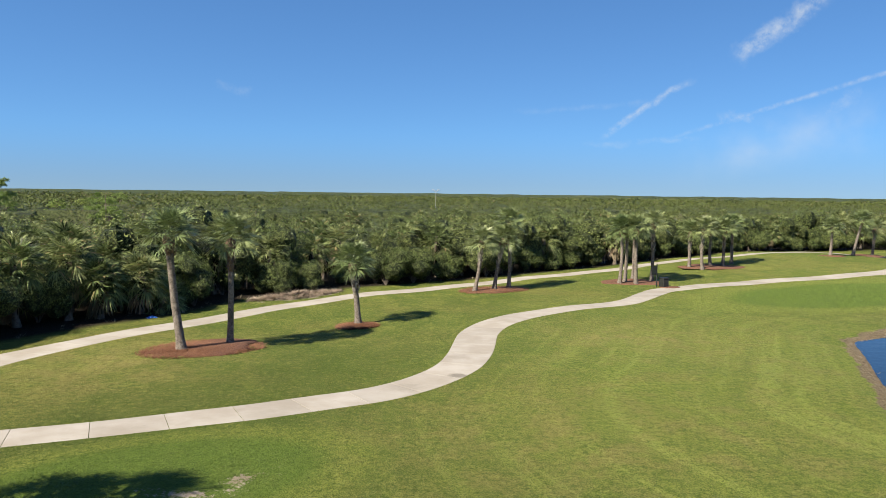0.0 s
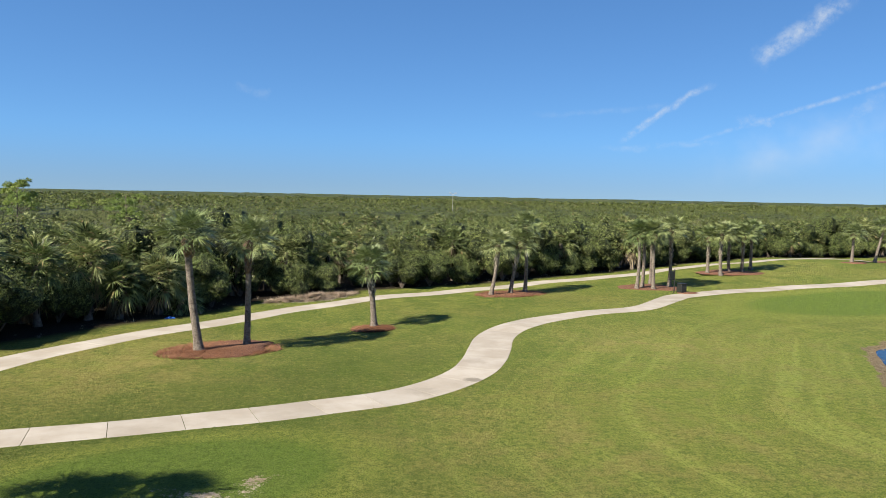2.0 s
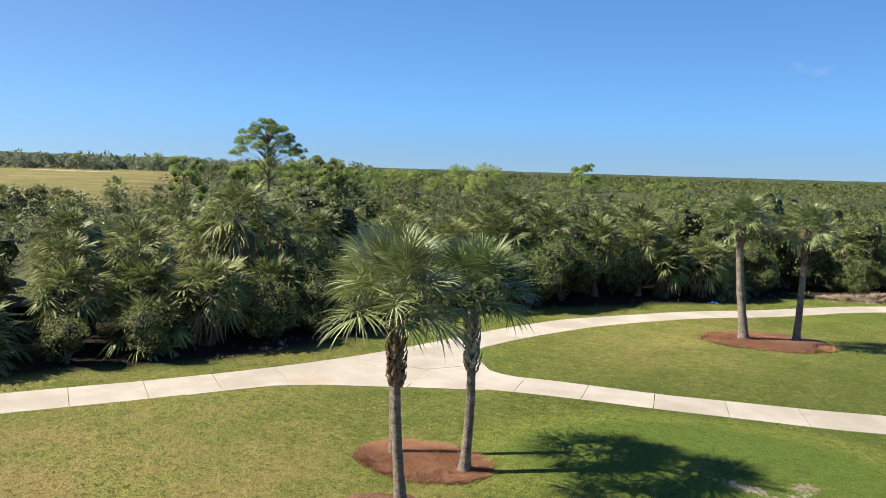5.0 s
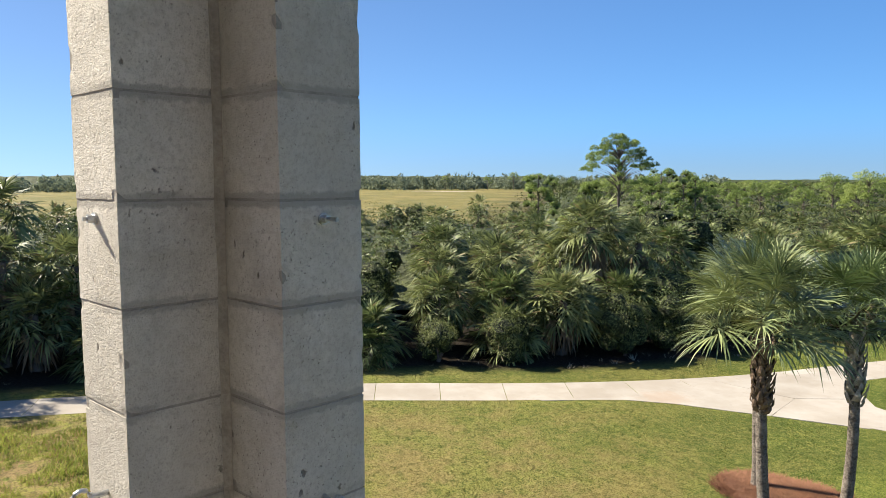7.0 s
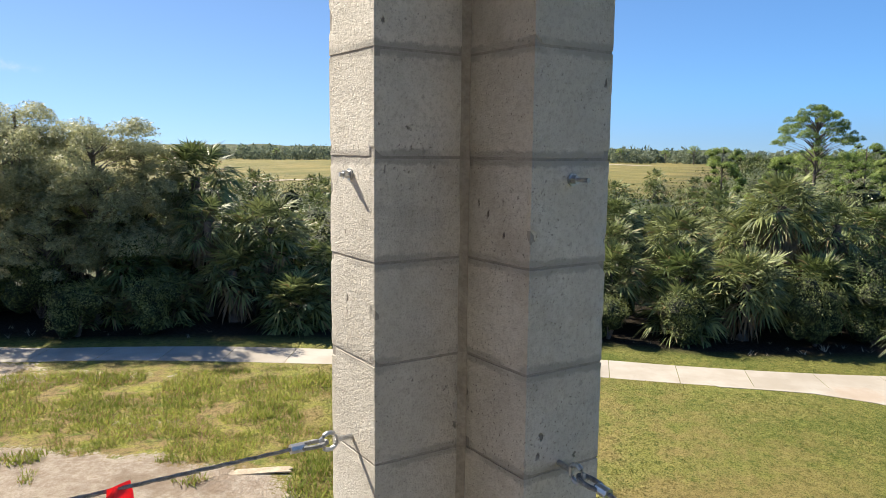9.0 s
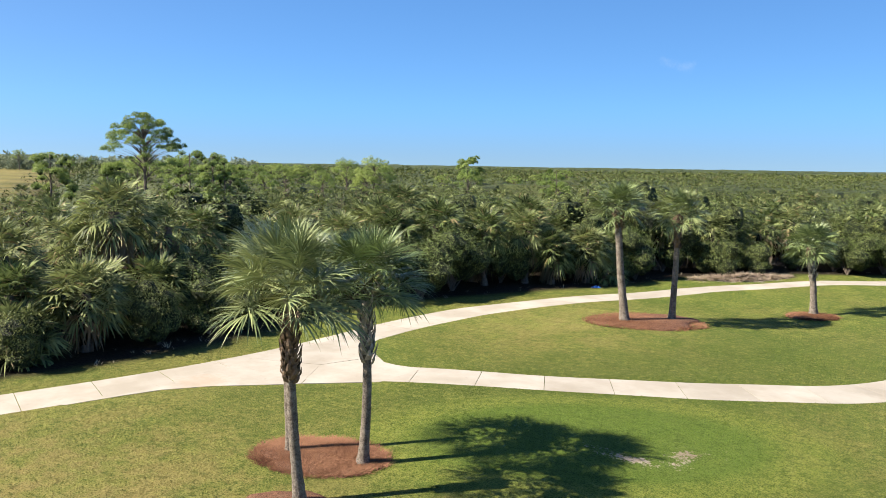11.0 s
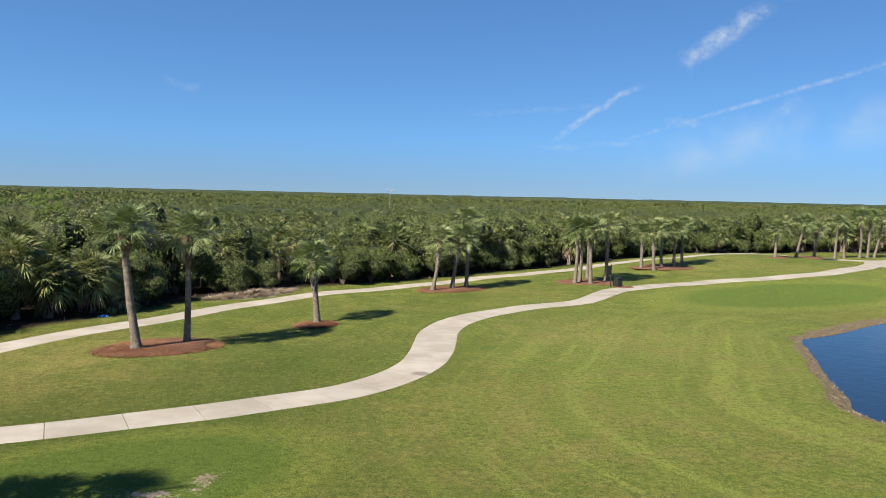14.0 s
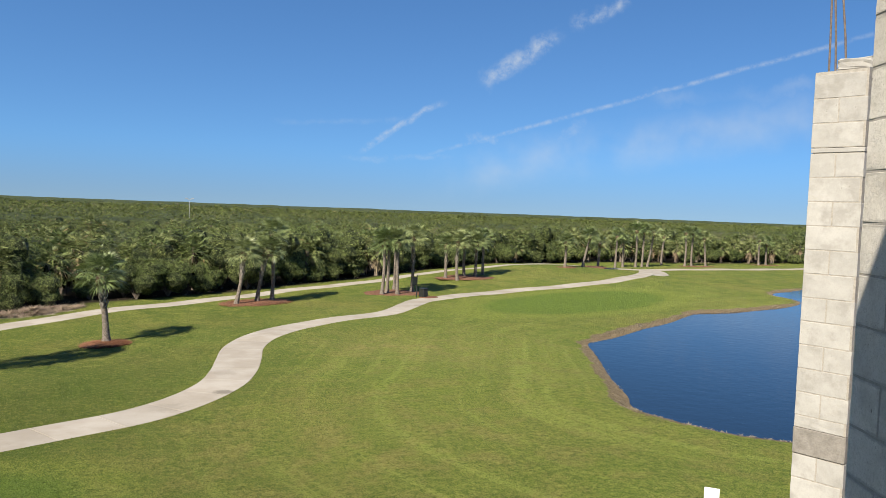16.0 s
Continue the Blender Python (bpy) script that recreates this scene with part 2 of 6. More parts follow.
def make_block(name, a, b, pit, smear=True, relief=1.0):
    m, N = material(name)
    pos = N("ShaderNodeNewGeometry").outputs["Position"]
    rnd = N("ShaderNodeObjectInfo").outputs["Random"]
    warp = N("ShaderNodeTexNoise", {"Vector": pos, "Scale": 45.0, "Detail": 4.0, "Roughness": 0.65})
    off = N("ShaderNodeVectorMath", {0: warp.outputs["Color"], 1: (0.5,) * 3}, operation="SUBTRACT").outputs[0]
    wp = N("ShaderNodeVectorMath", {0: off, 1: (0.024,) * 3, 2: pos}, operation="MULTIPLY_ADD").outputs[0]
    big, mid, coarse, fine = N.noise(pos, 2.2, 4.0, 0.6), N.noise(pos, 20.0, 6.0, 0.7), N.noise(pos, 85.0, 4.0, 0.65), N.noise(pos, 210.0, 3.0, 0.7)
    # open texture comes and goes over the faces
    open_ = N.ramp(N.noise(pos, 6.0, 4.0, 0.6), 0.36, 0.62)
    cell = N("ShaderNodeTexVoronoi", {"Vector": wp, "Scale": 95.0}).outputs["Distance"]
    small = N.math("MULTIPLY", N.ramp(cell, 0.22, 0.08), open_)
    tall = N("ShaderNodeVectorMath", {0: wp, 1: (1.0, 1.0, 0.55)}, operation="MULTIPLY").outputs[0]
    holes = N.math("MULTIPLY", N.ramp(N("ShaderNodeTexVoronoi", {"Vector": tall, "Scale": 30.0}).outputs["Distance"], 0.17, 0.08), N.ramp(N.noise(pos, 5.0, 2.0), 0.54, 0.64))
    pits = N.math("MAXIMUM", N.math("MULTIPLY", small, 0.6), N.math("MULTIPLY", holes, 0.8))
    c = N.mix(N.ramp(N.math("ADD", N.math("MULTIPLY", big, 0.6), N.math("MULTIPLY", mid, 0.4)), 0.34, 0.66), a, b)
    k = N.math("MULTIPLY_ADD", rnd, 0.16, 0.88)
    c = N.mix(1.0, c, N("ShaderNodeCombineColor", {0: k, 1: k, 2: k}).outputs[0], "MULTIPLY")
    c = N.mix(N.math("MULTIPLY", N.ramp(N.noise(pos, 4.5, 5.0, 0.65), 0.48, 0.68), 0.4), c, (a[0] * 0.58, a[1] * 0.56, a[2] * 0.53))
    c = N.mix(N.math("MULTIPLY", N.ramp(coarse, 0.46, 0.66), 0.35 * relief), c, (a[0] * 0.62, a[1] * 0.60, a[2] * 0.56))
    c = N.mix(N.math("MULTIPLY", N.ramp(fine, 0.52, 0.72), 0.4 * relief), c, (a[0] * 0.5, a[1] * 0.48, a[2] * 0.45))
    c = N.mix(N.math("MULTIPLY", pits, pit), c, (0.07, 0.058, 0.045))
    if smear:
        sep = N("ShaderNodeSeparateXYZ", {0: wp}).outputs[2]
        fr = N.math("FRACT", N.math("DIVIDE", N.math("SUBTRACT", sep, 7.948 - 0.2032 * 60), 0.2032))
        near = N.ramp(N.math("ABSOLUTE", N.math("SUBTRACT", fr, 0.5)), 0.41, 0.45)
        c = N.mix(N.math("MULTIPLY", N.math("MULTIPLY", near, N.ramp(N.noise(pos, 7.0, 3.0), 0.34, 0.54)), 0.8), c, (a[0] * 0.62, a[1] * 0.62, a[2] * 0.63))
    h = N.math("ADD", N.math("MULTIPLY", coarse, 0.55), N.math("MULTIPLY", fine, 0.55))
    h = N.math("SUBTRACT", N.math("ADD", h, N.math("MULTIPLY", mid, 0.2)), N.math("MULTIPLY", pits, 1.3))
    finish(N, c, 0.93, h, relief * 0.8, 0.0065, spec=0.2)
    return m


def make_ground():
    m, N = material("ground_cover")
    pos = N("ShaderNodeNewGeometry").outputs["Position"]
    att = lambda n: N("ShaderNodeAttribute", attribute=n).outputs["Fac"]
    bare, green, wild, dry, meadow = att("bare"), att("green"), att("wild"), att("dry"), att("meadow")
    grain = N.noise(pos, 20.0, 4.0, 0.75)
    big, mid, patch = N.noise(pos, 0.09, 4.0, 0.6), N.noise(pos, 0.55, 4.0, 0.62), N.noise(pos, 1.7, 5.0, 0.65)
    fine, blade, clump = N.noise(pos, 9.0, 5.0, 0.7), N.noise(pos, 42.0, 3.0, 0.7), N.noise(pos, 4.0, 4.0, 0.75)
    lawn = N.mix(N.ramp(N.math("ADD", N.math("MULTIPLY", mid, 0.5), N.math("MULTIPLY", fine, 0.5)), 0.36, 0.64), (0.100, 0.160, 0.026), (0.218, 0.252, 0.055))
    lawn = N.mix(N.math("MULTIPLY", N.ramp(big, 0.42, 0.68), 0.75), lawn, (0.272, 0.236, 0.076))
    lawn = N.mix(N.math("MULTIPLY", N.ramp(N.noise(pos, 0.14, 4.0, 0.65, 0.6), 0.5, 0.66), 0.6), lawn, (0.084, 0.132, 0.018))
    lawn = N.mix(N.math("MULTIPLY", N.ramp(patch, 0.55, 0.75), 0.35), lawn, (0.100, 0.160, 0.022))
    lush = att("lush")
    blotch = N.noise(pos, 0.38, 6.0, 0.7, 0.8)
    lawn = N.mix(N.math("MULTIPLY", N.ramp(blotch, 0.50, 0.64), 0.55), lawn, (0.330, 0.345, 0.085))
    lawn = N.mix(N.math("MULTIPLY", N.ramp(blotch, 0.48, 0.36), 0.55), lawn, (0.086, 0.142, 0.020))
    lawn = N.mix(N.math("MULTIPLY", lush, N.math("MULTIPLY_ADD", mid, 0.5, 0.42)), lawn, (0.070, 0.120, 0.018))
    # faint mowing passes that follow the shore
    sep = N("ShaderNodeSeparateXYZ", {0: pos})
    run = N("ShaderNodeCombineXYZ", {0: N.math("MULTIPLY", att("shore"), 1.0), 1: N.math("MULTIPLY", sep.outputs[0], 0.05), 2: N.math("MULTIPLY", sep.outputs[1], 0.05)}).outputs[0]
    streak = N.noise(run, 1.0, 3.0, 0.55, 0.4)
    mown = att("mown")
    lawn = N.mix(N.math("MULTIPLY", mown, 0.45), lawn, (0.310, 0.390, 0.075))
    lawn = N.mix(N.math("MULTIPLY", mown, N.math("MULTIPLY", N.ramp(streak, 0.50, 0.34), N.math("MULTIPLY", N.ramp(mid, 0.30, 0.6), 0.55))), lawn, (0.120, 0.190, 0.028))
    lawn = N.mix(N.math("MULTIPLY", mown, N.math("MULTIPLY", N.ramp(streak, 0.52, 0.62), 0.55)), lawn, (0.36, 0.44, 0.10))
    lawn = N.mix(N.math("MULTIPLY", mown, N.math("MULTIPLY", N.ramp(mid, 0.46, 0.66), 0.5)), lawn, (0.30, 0.265, 0.095))
    lawn = N.mix(N.math("MULTIPLY", dry, 0.6), lawn, (0.405, 0.405, 0.115))
    lawn = N.mix(N.math("MULTIPLY", N.math("MULTIPLY", dry, N.ramp(N.math("ADD", mid, N.math("MULTIPLY", patch, 0.5)), 0.56, 0.84)), 0.55), lawn, (0.430, 0.310, 0.150))
    rough = att("rough")
    tuft = N.noise(pos, 0.9, 5.0, 0.7)
    field = N.mix(N.ramp(tuft, 0.42, 0.6), (0.400, 0.270, 0.140), (0.430, 0.420, 0.085))
    field = N.mix(N.math("MULTIPLY", N.ramp(mid, 0.5, 0.66), 0.6), field, (0.34, 0.22, 0.12))
    field = N.mix(N.ramp(patch, 0.54, 0.68), field, (0.176, 0.248, 0.036))
    wavy = N.math("ADD", green, N.math("MULTIPLY", N.math("SUBTRACT", mid, 0.5), 0.10))
    putting, collar = N.ramp(wavy, 0.36, 0.56), N.ramp(wavy, 0.16, 0.34)
    lawn = N.mix(N.math("MULTIPLY", collar, 0.7), lawn, (0.265, 0.320, 0.062))
    lawn = N.mix(N.math("MULTIPLY", putting, 0.7), lawn, (0.125, 0.215, 0.034))
    lawn = N.mix(N.math("MULTIPLY", N.ramp(blade, 0.4, 0.7), 0.28), lawn, (0.060, 0.094, 0.014))
    less = N.math("MULTIPLY", N.math("MULTIPLY_ADD", lush, -0.3, 1.0), N.math("MULTIPLY_ADD", putting, -0.75, 1.0))
    lawn = N.mix(N.math("MULTIPLY", N.math("MULTIPLY", N.ramp(fine, 0.5, 0.75), less), 0.5), lawn, (0.336, 0.304, 0.112))
    lawn = N.mix(N.math("MULTIPLY", N.ramp(clump, 0.50, 0.36), 0.6), lawn, (0.075, 0.122, 0.018))
    lawn = N.mix(N.math("MULTIPLY", N.math("MULTIPLY", N.ramp(clump, 0.52, 0.66), less), 0.5), lawn, (0.40, 0.40, 0.110))
    lawn = N.mix(N.math("MULTIPLY", N.ramp(grain, 0.52, 0.38), 0.8), lawn, (0.058, 0.094, 0.014))
    lawn = N.mix(N.math("MULTIPLY", N.math("MULTIPLY", N.ramp(grain, 0.54, 0.66), less), 0.6), lawn, (0.40, 0.375, 0.140))
    worn = N.math("MULTIPLY", dry, N.ramp(N.math("ADD", mid, N.math("MULTIPLY", patch, 0.5)), 0.70, 0.90))
    lawn = N.mix(N.math("MULTIPLY", worn, 0.25), lawn, (0.46, 0.30, 0.15))
    field = N.mix(N.math("MULTIPLY", N.ramp(clump, 0.52, 0.36), 0.7), field, (0.130, 0.115, 0.045))
    field = N.mix(N.math("MULTIPLY", N.ramp(grain, 0.52, 0.38), 0.6), field, (0.110, 0.120, 0.030))
    field = N.mix(N.math("MULTIPLY", N.ramp(grain, 0.55, 0.68), 0.5), field, (0.50, 0.47, 0.17))
    lawn = N.mix(N.math("MULTIPLY", rough, 0.95), lawn, field)
    # floor near black: deep shade under the wild growth is in its colour
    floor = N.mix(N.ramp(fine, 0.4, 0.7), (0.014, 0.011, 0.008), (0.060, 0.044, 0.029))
    sand = N.mix(N.ramp(N.math("ADD", N.math("MULTIPLY", patch, 0.5), N.math("MULTIPLY", fine, 0.5)), 0.35, 0.65), (0.330, 0.255, 0.185), (0.540, 0.465, 0.380))
    sand = N.mix(N.math("MULTIPLY", N.ramp(blade, 0.55, 0.75), 0.4), sand, (0.160, 0.120, 0.080))
    sand = N.mix(N.math("MULTIPLY", N.ramp(mid, 0.5, 0.62), 0.5), sand, (0.250, 0.175, 0.115))
    gold = N.mix(N.ramp(N.noise(pos, 0.03, 5.0, 0.65), 0.35, 0.65), (0.135, 0.132, 0.042), (0.225, 0.185, 0.068))
    gold = N.mix(N.math("MULTIPLY", N.ramp(N.noise(pos, 0.09, 5.0, 0.7), 0.5, 0.66), 0.7), gold, (0.090, 0.095, 0.034))
    lawn = N.mix(1.0, lawn, (0.88, 0.88, 0.80), "MULTIPLY")
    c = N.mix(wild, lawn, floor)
    c = N.mix(meadow, c, gold)
    c = N.mix(N.ramp(N.math("ADD", N.math("ADD", bare, N.math("MULTIPLY", N.math("SUBTRACT", tuft, 0.5), 1.5)), N.math("MULTIPLY", N.math("SUBTRACT", fine, 0.5), 0.9)), 0.40, 0.60), c, sand)
    soil = N.mix(N.ramp(fine, 0.35, 0.65), (0.085, 0.062, 0.036), (0.310, 0.245, 0.150))
    c = N.mix(N.ramp(N.math("ADD", att("bank"), N.math("ADD", N.math("MULTIPLY", N.math("SUBTRACT", patch, 0.5), 1.0), N.math("MULTIPLY", N.math("SUBTRACT", mid, 0.5), 1.4))), 0.4, 0.6), c, soil)
    h = N.math("ADD", N.math("MULTIPLY", fine, 0.6), N.math("ADD", N.math("MULTIPLY", blade, 0.5), N.math("MULTIPLY", patch, 0.5)))
    finish(N, c, 0.85, h, 1.0, 0.16, spec=0.15)
    return m


def make_mulch():
    m, N = material("pine_straw_mulch")
    pos = N("ShaderNodeNewGeometry").outputs["Position"]
    a, b = N.noise(pos, 22.0, 6.0, 0.8, 2.0), N.noise(pos, 2.0, 3.0)
    c = N.mix(N.ramp(a, 0.40, 0.60), (0.055, 0.026, 0.018), (0.290, 0.150, 0.095))
    c = N.mix(N.math("MULTIPLY", N.ramp(b, 0.5, 0.75), 0.35), c, (0.260, 0.165, 0.105))
    finish(N, c, 0.9, a, 0.8, 0.05, spec=0.15)
    return m


def make_water():
    m, N = material("pond_water")
    pos = N("ShaderNodeNewGeometry").outputs["Position"]
    st = N("ShaderNodeVectorMath", {0: pos, 1: (1.0, 1.0, 1.0)}, operation="MULTIPLY").outputs[0]
    h = N.math("ADD", N.noise(st, 1.6, 3.0, 0.5), N.math("MULTIPLY", N.noise(st, 6.0, 2.0), 0.3))
    finish(N, (0.006, 0.012, 0.02, 1), 0.04, h, 0.16, 0.05, spec=0.5)
    return m


M_CONCRETE, M_GROUND, M_MULCH, M_WATER = make_concrete(), make_ground(), make_mulch(), make_water()
M_BLOCK = make_block("grey_block", (0.575, 0.542, 0.478), (0.715, 0.680, 0.613), 0.9)
M_BLOCK_PALE = make_block("pale_block", (0.345, 0.337, 0.316), (0.425, 0.417, 0.396), 0.3, False, 0.35)
M_MORTAR = plain_material("mortar", (0.260, 0.242, 0.212), (0.380, 0.355, 0.315), 30.0, 0.95, 0.6, 0.004)
M_BAND = plain_material("grey_band", (0.170, 0.157, 0.140), (0.260, 0.243, 0.220), 12.0, 0.95, 0.6, 0.006)
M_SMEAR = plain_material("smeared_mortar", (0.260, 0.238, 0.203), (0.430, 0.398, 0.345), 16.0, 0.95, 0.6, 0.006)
M_SLAB = plain_material("building_concrete", (0.19, 0.178, 0.157), (0.27, 0.254, 0.225), 2.0, 0.9)

# ---------------------------------------------------------------- mesh helpers


def link(name, bm, mat, parent=None, label=""):
    me = bpy.data.meshes.new(name)
    bm.to_mesh(me)
    bm.free()
    return link_mesh(name, me, mat, parent, label)


def link_mesh(name, me, mat, parent=None, label=""):
    for x in (mat if isinstance(mat, (list, tuple)) else [mat]):
        me.materials.append(x)
    ob = new(name, me)
    if parent:
        ob.parent = parent
    return tagged(ob, label)


part = link


def raw(name, verts, faces, mat, parent=None, label="", smooth=False, slots=None):
    me = bpy.data.meshes.new(name)
    me.from_pydata([tuple(v) for v in verts], [], faces)
    if smooth:
        me.polygons.foreach_set("use_smooth", [True] * len(me.polygons))
    if slots is not None:
        me.polygons.foreach_set("material_index", slots)
    return link_mesh(name, me, mat, parent, label)


def catmull(points, step):
    """Points about `step` apart on a smooth line through the given ones."""
    P = [np.array(p, float) for p in points]
    P = [2 * P[0] - P[1]] + P + [2 * P[-1] - P[-2]]
    out = []
    for a, b, c, d in zip(P, P[1:], P[2:], P[3:]):
        n = max(2, int(np.linalg.norm(c - b) / (step / 4)))
        for i in range(n):
            t = i / n
            out.append(0.5 * (2 * b + (c - a) * t + (2 * a - 5 * b + 4 * c - d) * t * t + (3 * b - a - 3 * c + d) * t ** 3))
    out.append(P[-2])
    out = np.array(out)
    s = np.r_[0, np.cumsum(np.linalg.norm(np.diff(out, axis=0), axis=1))]
    at = np.arange(0, s[-1], step)
    return np.stack([np.interp(at, s, out[:, k]) for k in range(out.shape[1])], 1)


def closed(points, step=0.6):
    """A smooth closed outline."""
    n = len(points)
    line = catmull([points[i % n] for i in range(-2, n + 3)], step)
    d0 = np.linalg.norm(line - np.array(points[0]), axis=1)
    half = len(line) // 2
    return line[int(np.argmin(d0[:half])):half + int(np.argmin(d0[half:]))]


def inside_distance(poly, X, Y):
    """Signed distance to a closed outline, positive inside."""
    px, py = poly[:, 0], poly[:, 1]
    best = np.full(X.shape, 1e9)
    ins = np.zeros(X.shape, bool)
    for i in range(len(poly)):
        ax, ay, bx, by = px[i - 1], py[i - 1], px[i], py[i]
        dx, dy = bx - ax, by - ay
        t = np.clip(((X - ax) * dx + (Y - ay) * dy) / (dx * dx + dy * dy + 1e-9), 0, 1)
        best = np.minimum(best, np.hypot(X - ax - t * dx, Y - ay - t * dy))
        cross = ((ay > Y) != (by > Y)) & (X < (bx - ax) * (Y - ay) / (by - ay + 1e-12) + ax)
        ins ^= cross
    return np.where(ins, best, -best)


# ---------------------------------------------------------------- ground
POND = closed([(26.0, 19.5), (21.8, 23.1), (20.2, 24.3), (19.3, 25.7), (18.5, 27.3), (18.2, 28.9), (19.0, 30.2), (19.7, 32.0), (20.8, 35.0), (22.1, 38.5), (23.6, 42.2), (24.4, 43.9), (26.4, 45.2),
               (30.2, 48.1), (35.0, 51.4), (39.6, 54.9), (42.6, 57.1), (47.0, 57.7), (52.2, 59.5), (58.8, 62.6), (61.6, 66.0), (61.9, 69.5), (64.4, 72.8), (69.6, 75.6), (78.0, 76.5), (94.5, 62.0), (90.0, 28.3), (68.0, 13.0), (40.0, 11.0)], 1.0)
WOOD_EDGE = catmull([(-40.0, -60.0), (-34.0, -30.0), (-32.2, -12.0), (-31.2, -2.0), (-29.2, 9.0), (-26.9, 15.0), (-25.8, 21.0), (-26.2, 30.0), (-24.8, 36.0), (-21.3, 42.3), (-18.0, 47.9),
                     (-14.7, 55.9), (-10.5, 60.9), (-4.7, 66.0), (3.2, 72.0), (13.1, 81.6), (23.1, 90.2), (33.0, 99.4), (44.9, 108.5), (70.7, 119.7), (96.7, 122.0), (138.7, 125.5), (258.6, 132.7)], 1.5)
MOUNDS = ((-6.0, 42.0, -0.22, 4.5), (45.0, 93.5, 1.1, 13), (29.1, 86.3, 0.35, 9), (-12.5, 37.5, 0.15, 7), (-8.0, 19.8, 0.28, 4.6))


def wood_side(X, Y):
    """Distance behind the edge of the wild growth, positive inside it."""
    best = np.full(np.shape(X), 1e9)
    side = np.zeros(np.shape(X))
    for a, b in zip(WOOD_EDGE[:-1:2], WOOD_EDGE[2::2]):
        d = b - a
        t = np.clip(((X - a[0]) * d[0] + (Y - a[1]) * d[1]) / d.dot(d), 0, 1)
        q = np.hypot(X - a[0] - t * d[0], Y - a[1] - t * d[1])
        s = np.sign(d[0] * (Y - a[1]) - d[1] * (X - a[0]))
        near = q < best
        best = np.where(near, q, best)
        side = np.where(near, s, side)
    return best * side


def height(X, Y):
    X, Y = np.asarray(X, float), np.asarray(Y, float)
    h = 0.05 * np.sin(X * 0.21 + 1.3) * np.sin(Y * 0.17) + 0.03 * np.sin(X * 0.5 + Y * 0.4)
    for x, y, a, r in MOUNDS:
        h = h + a * np.exp(-((X - x) ** 2 + (Y - y) ** 2) / (r * r))
    return h


def ground_z(x, y):
    return float(height(x, y))


def axis(lo, hi, fine, end):
    a = list(np.arange(lo, hi + 0.01, fine))
    s = fine
    while a[-1] < end:
        s *= 1.22
        a.append(a[-1] + s)
    s = fine
    while a[0] > -end:
        s *= 1.22
        a.insert(0, a[0] - s)
    return np.array(a)


def gauss(X, Y, x, y, r, ry=None, turn=0.0):
    c, s = math.cos(radians(turn)), math.sin(radians(turn))
    u, v = (X - x) * c + (Y - y) * s, -(X - x) * s + (Y - y) * c
    return np.exp(-((u / r) ** 2 + (v / (ry or r)) ** 2))


def ground_layers(X, Y, D, W):
    """How much of each kind of ground cover lies at a place; D: depth inside the pond, W: behind the wild edge."""
    left = 1.15 * np.clip((X + 20.7 - (Y + 10.6) * 0.333) / 2.2 + 0.5, 0, 1) * np.clip((-1.2 - Y) / 2.0 + 0.5, 0, 1) + 0.75 * gauss(X, Y, -27, -12.5, 2.6, 2.2) + 0.6 * gauss(X, Y, -23, -11.6, 1.4, 1.0)
    left += 0.6 * gauss(X, Y, -4.9, 20.5, 0.8) + 0.5 * gauss(X, Y, -6.2, 19.2, 1.3, 0.6) + 0.42 * gauss(X, Y, -21.5, -5.5, 0.8, 2.6, -20)
    left += 0.85 * gauss(X, Y, -11.6, 57.4, 4.5, 1.3, 48) + 0.5 * gauss(X, Y, -26.5, -7.5, 2.5, 1.0, 80)
    return {
        "bare": np.clip(left, 0, 1),
        "green": np.maximum(gauss(X, Y, -7.6, 20.0, 6.0, 3.6, 35), gauss(X, Y, 34, 64, 15, 6.5, 30)),
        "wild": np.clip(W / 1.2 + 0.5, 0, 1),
        "dry": np.clip(1.2 * gauss(X, Y, -17.5, 5.5, 10.5, 8.5) + 0.5 * gauss(X, Y, -15.5, 34, 6) + 0.4 * gauss(X, Y, -24, -6, 8) + 0.3 * gauss(X, Y, 3, 25, 8) + 0.55 * gauss(X, Y, 11, 43, 5, 3.5), 0, 1),
        "meadow": np.clip((-X - 95) / 10, 0, 1) * np.clip((50 - Y + (-X - 100) * 0.6) / 14, 0, 1),
        "shore": -D,
        "rough": np.clip(1.3 * gauss(X, Y, -21, -9, 9, 10), 0, 1),
        "bank": np.clip(np.exp(-((D + 0.35) / 0.6) ** 2) * 1.05 + (D > 0), 0, 1),
        "lush": np.clip(1.3 * gauss(X, Y, -6, 29, 6.5, 13, -35) + 0.9 * gauss(X, Y, 2, 20, 6, 5) + 0.9 * gauss(X, Y, 5, 15, 9, 5), 0, 1),
        "mown": np.clip(gauss(X, Y, 15, 31, 12, 19, -15) * 1.5 + 0.2 * gauss(X, Y, 7, 17, 8, 7) + 0.5 * gauss(X, Y, 45, 66, 20, 14), 0, 1),
    }


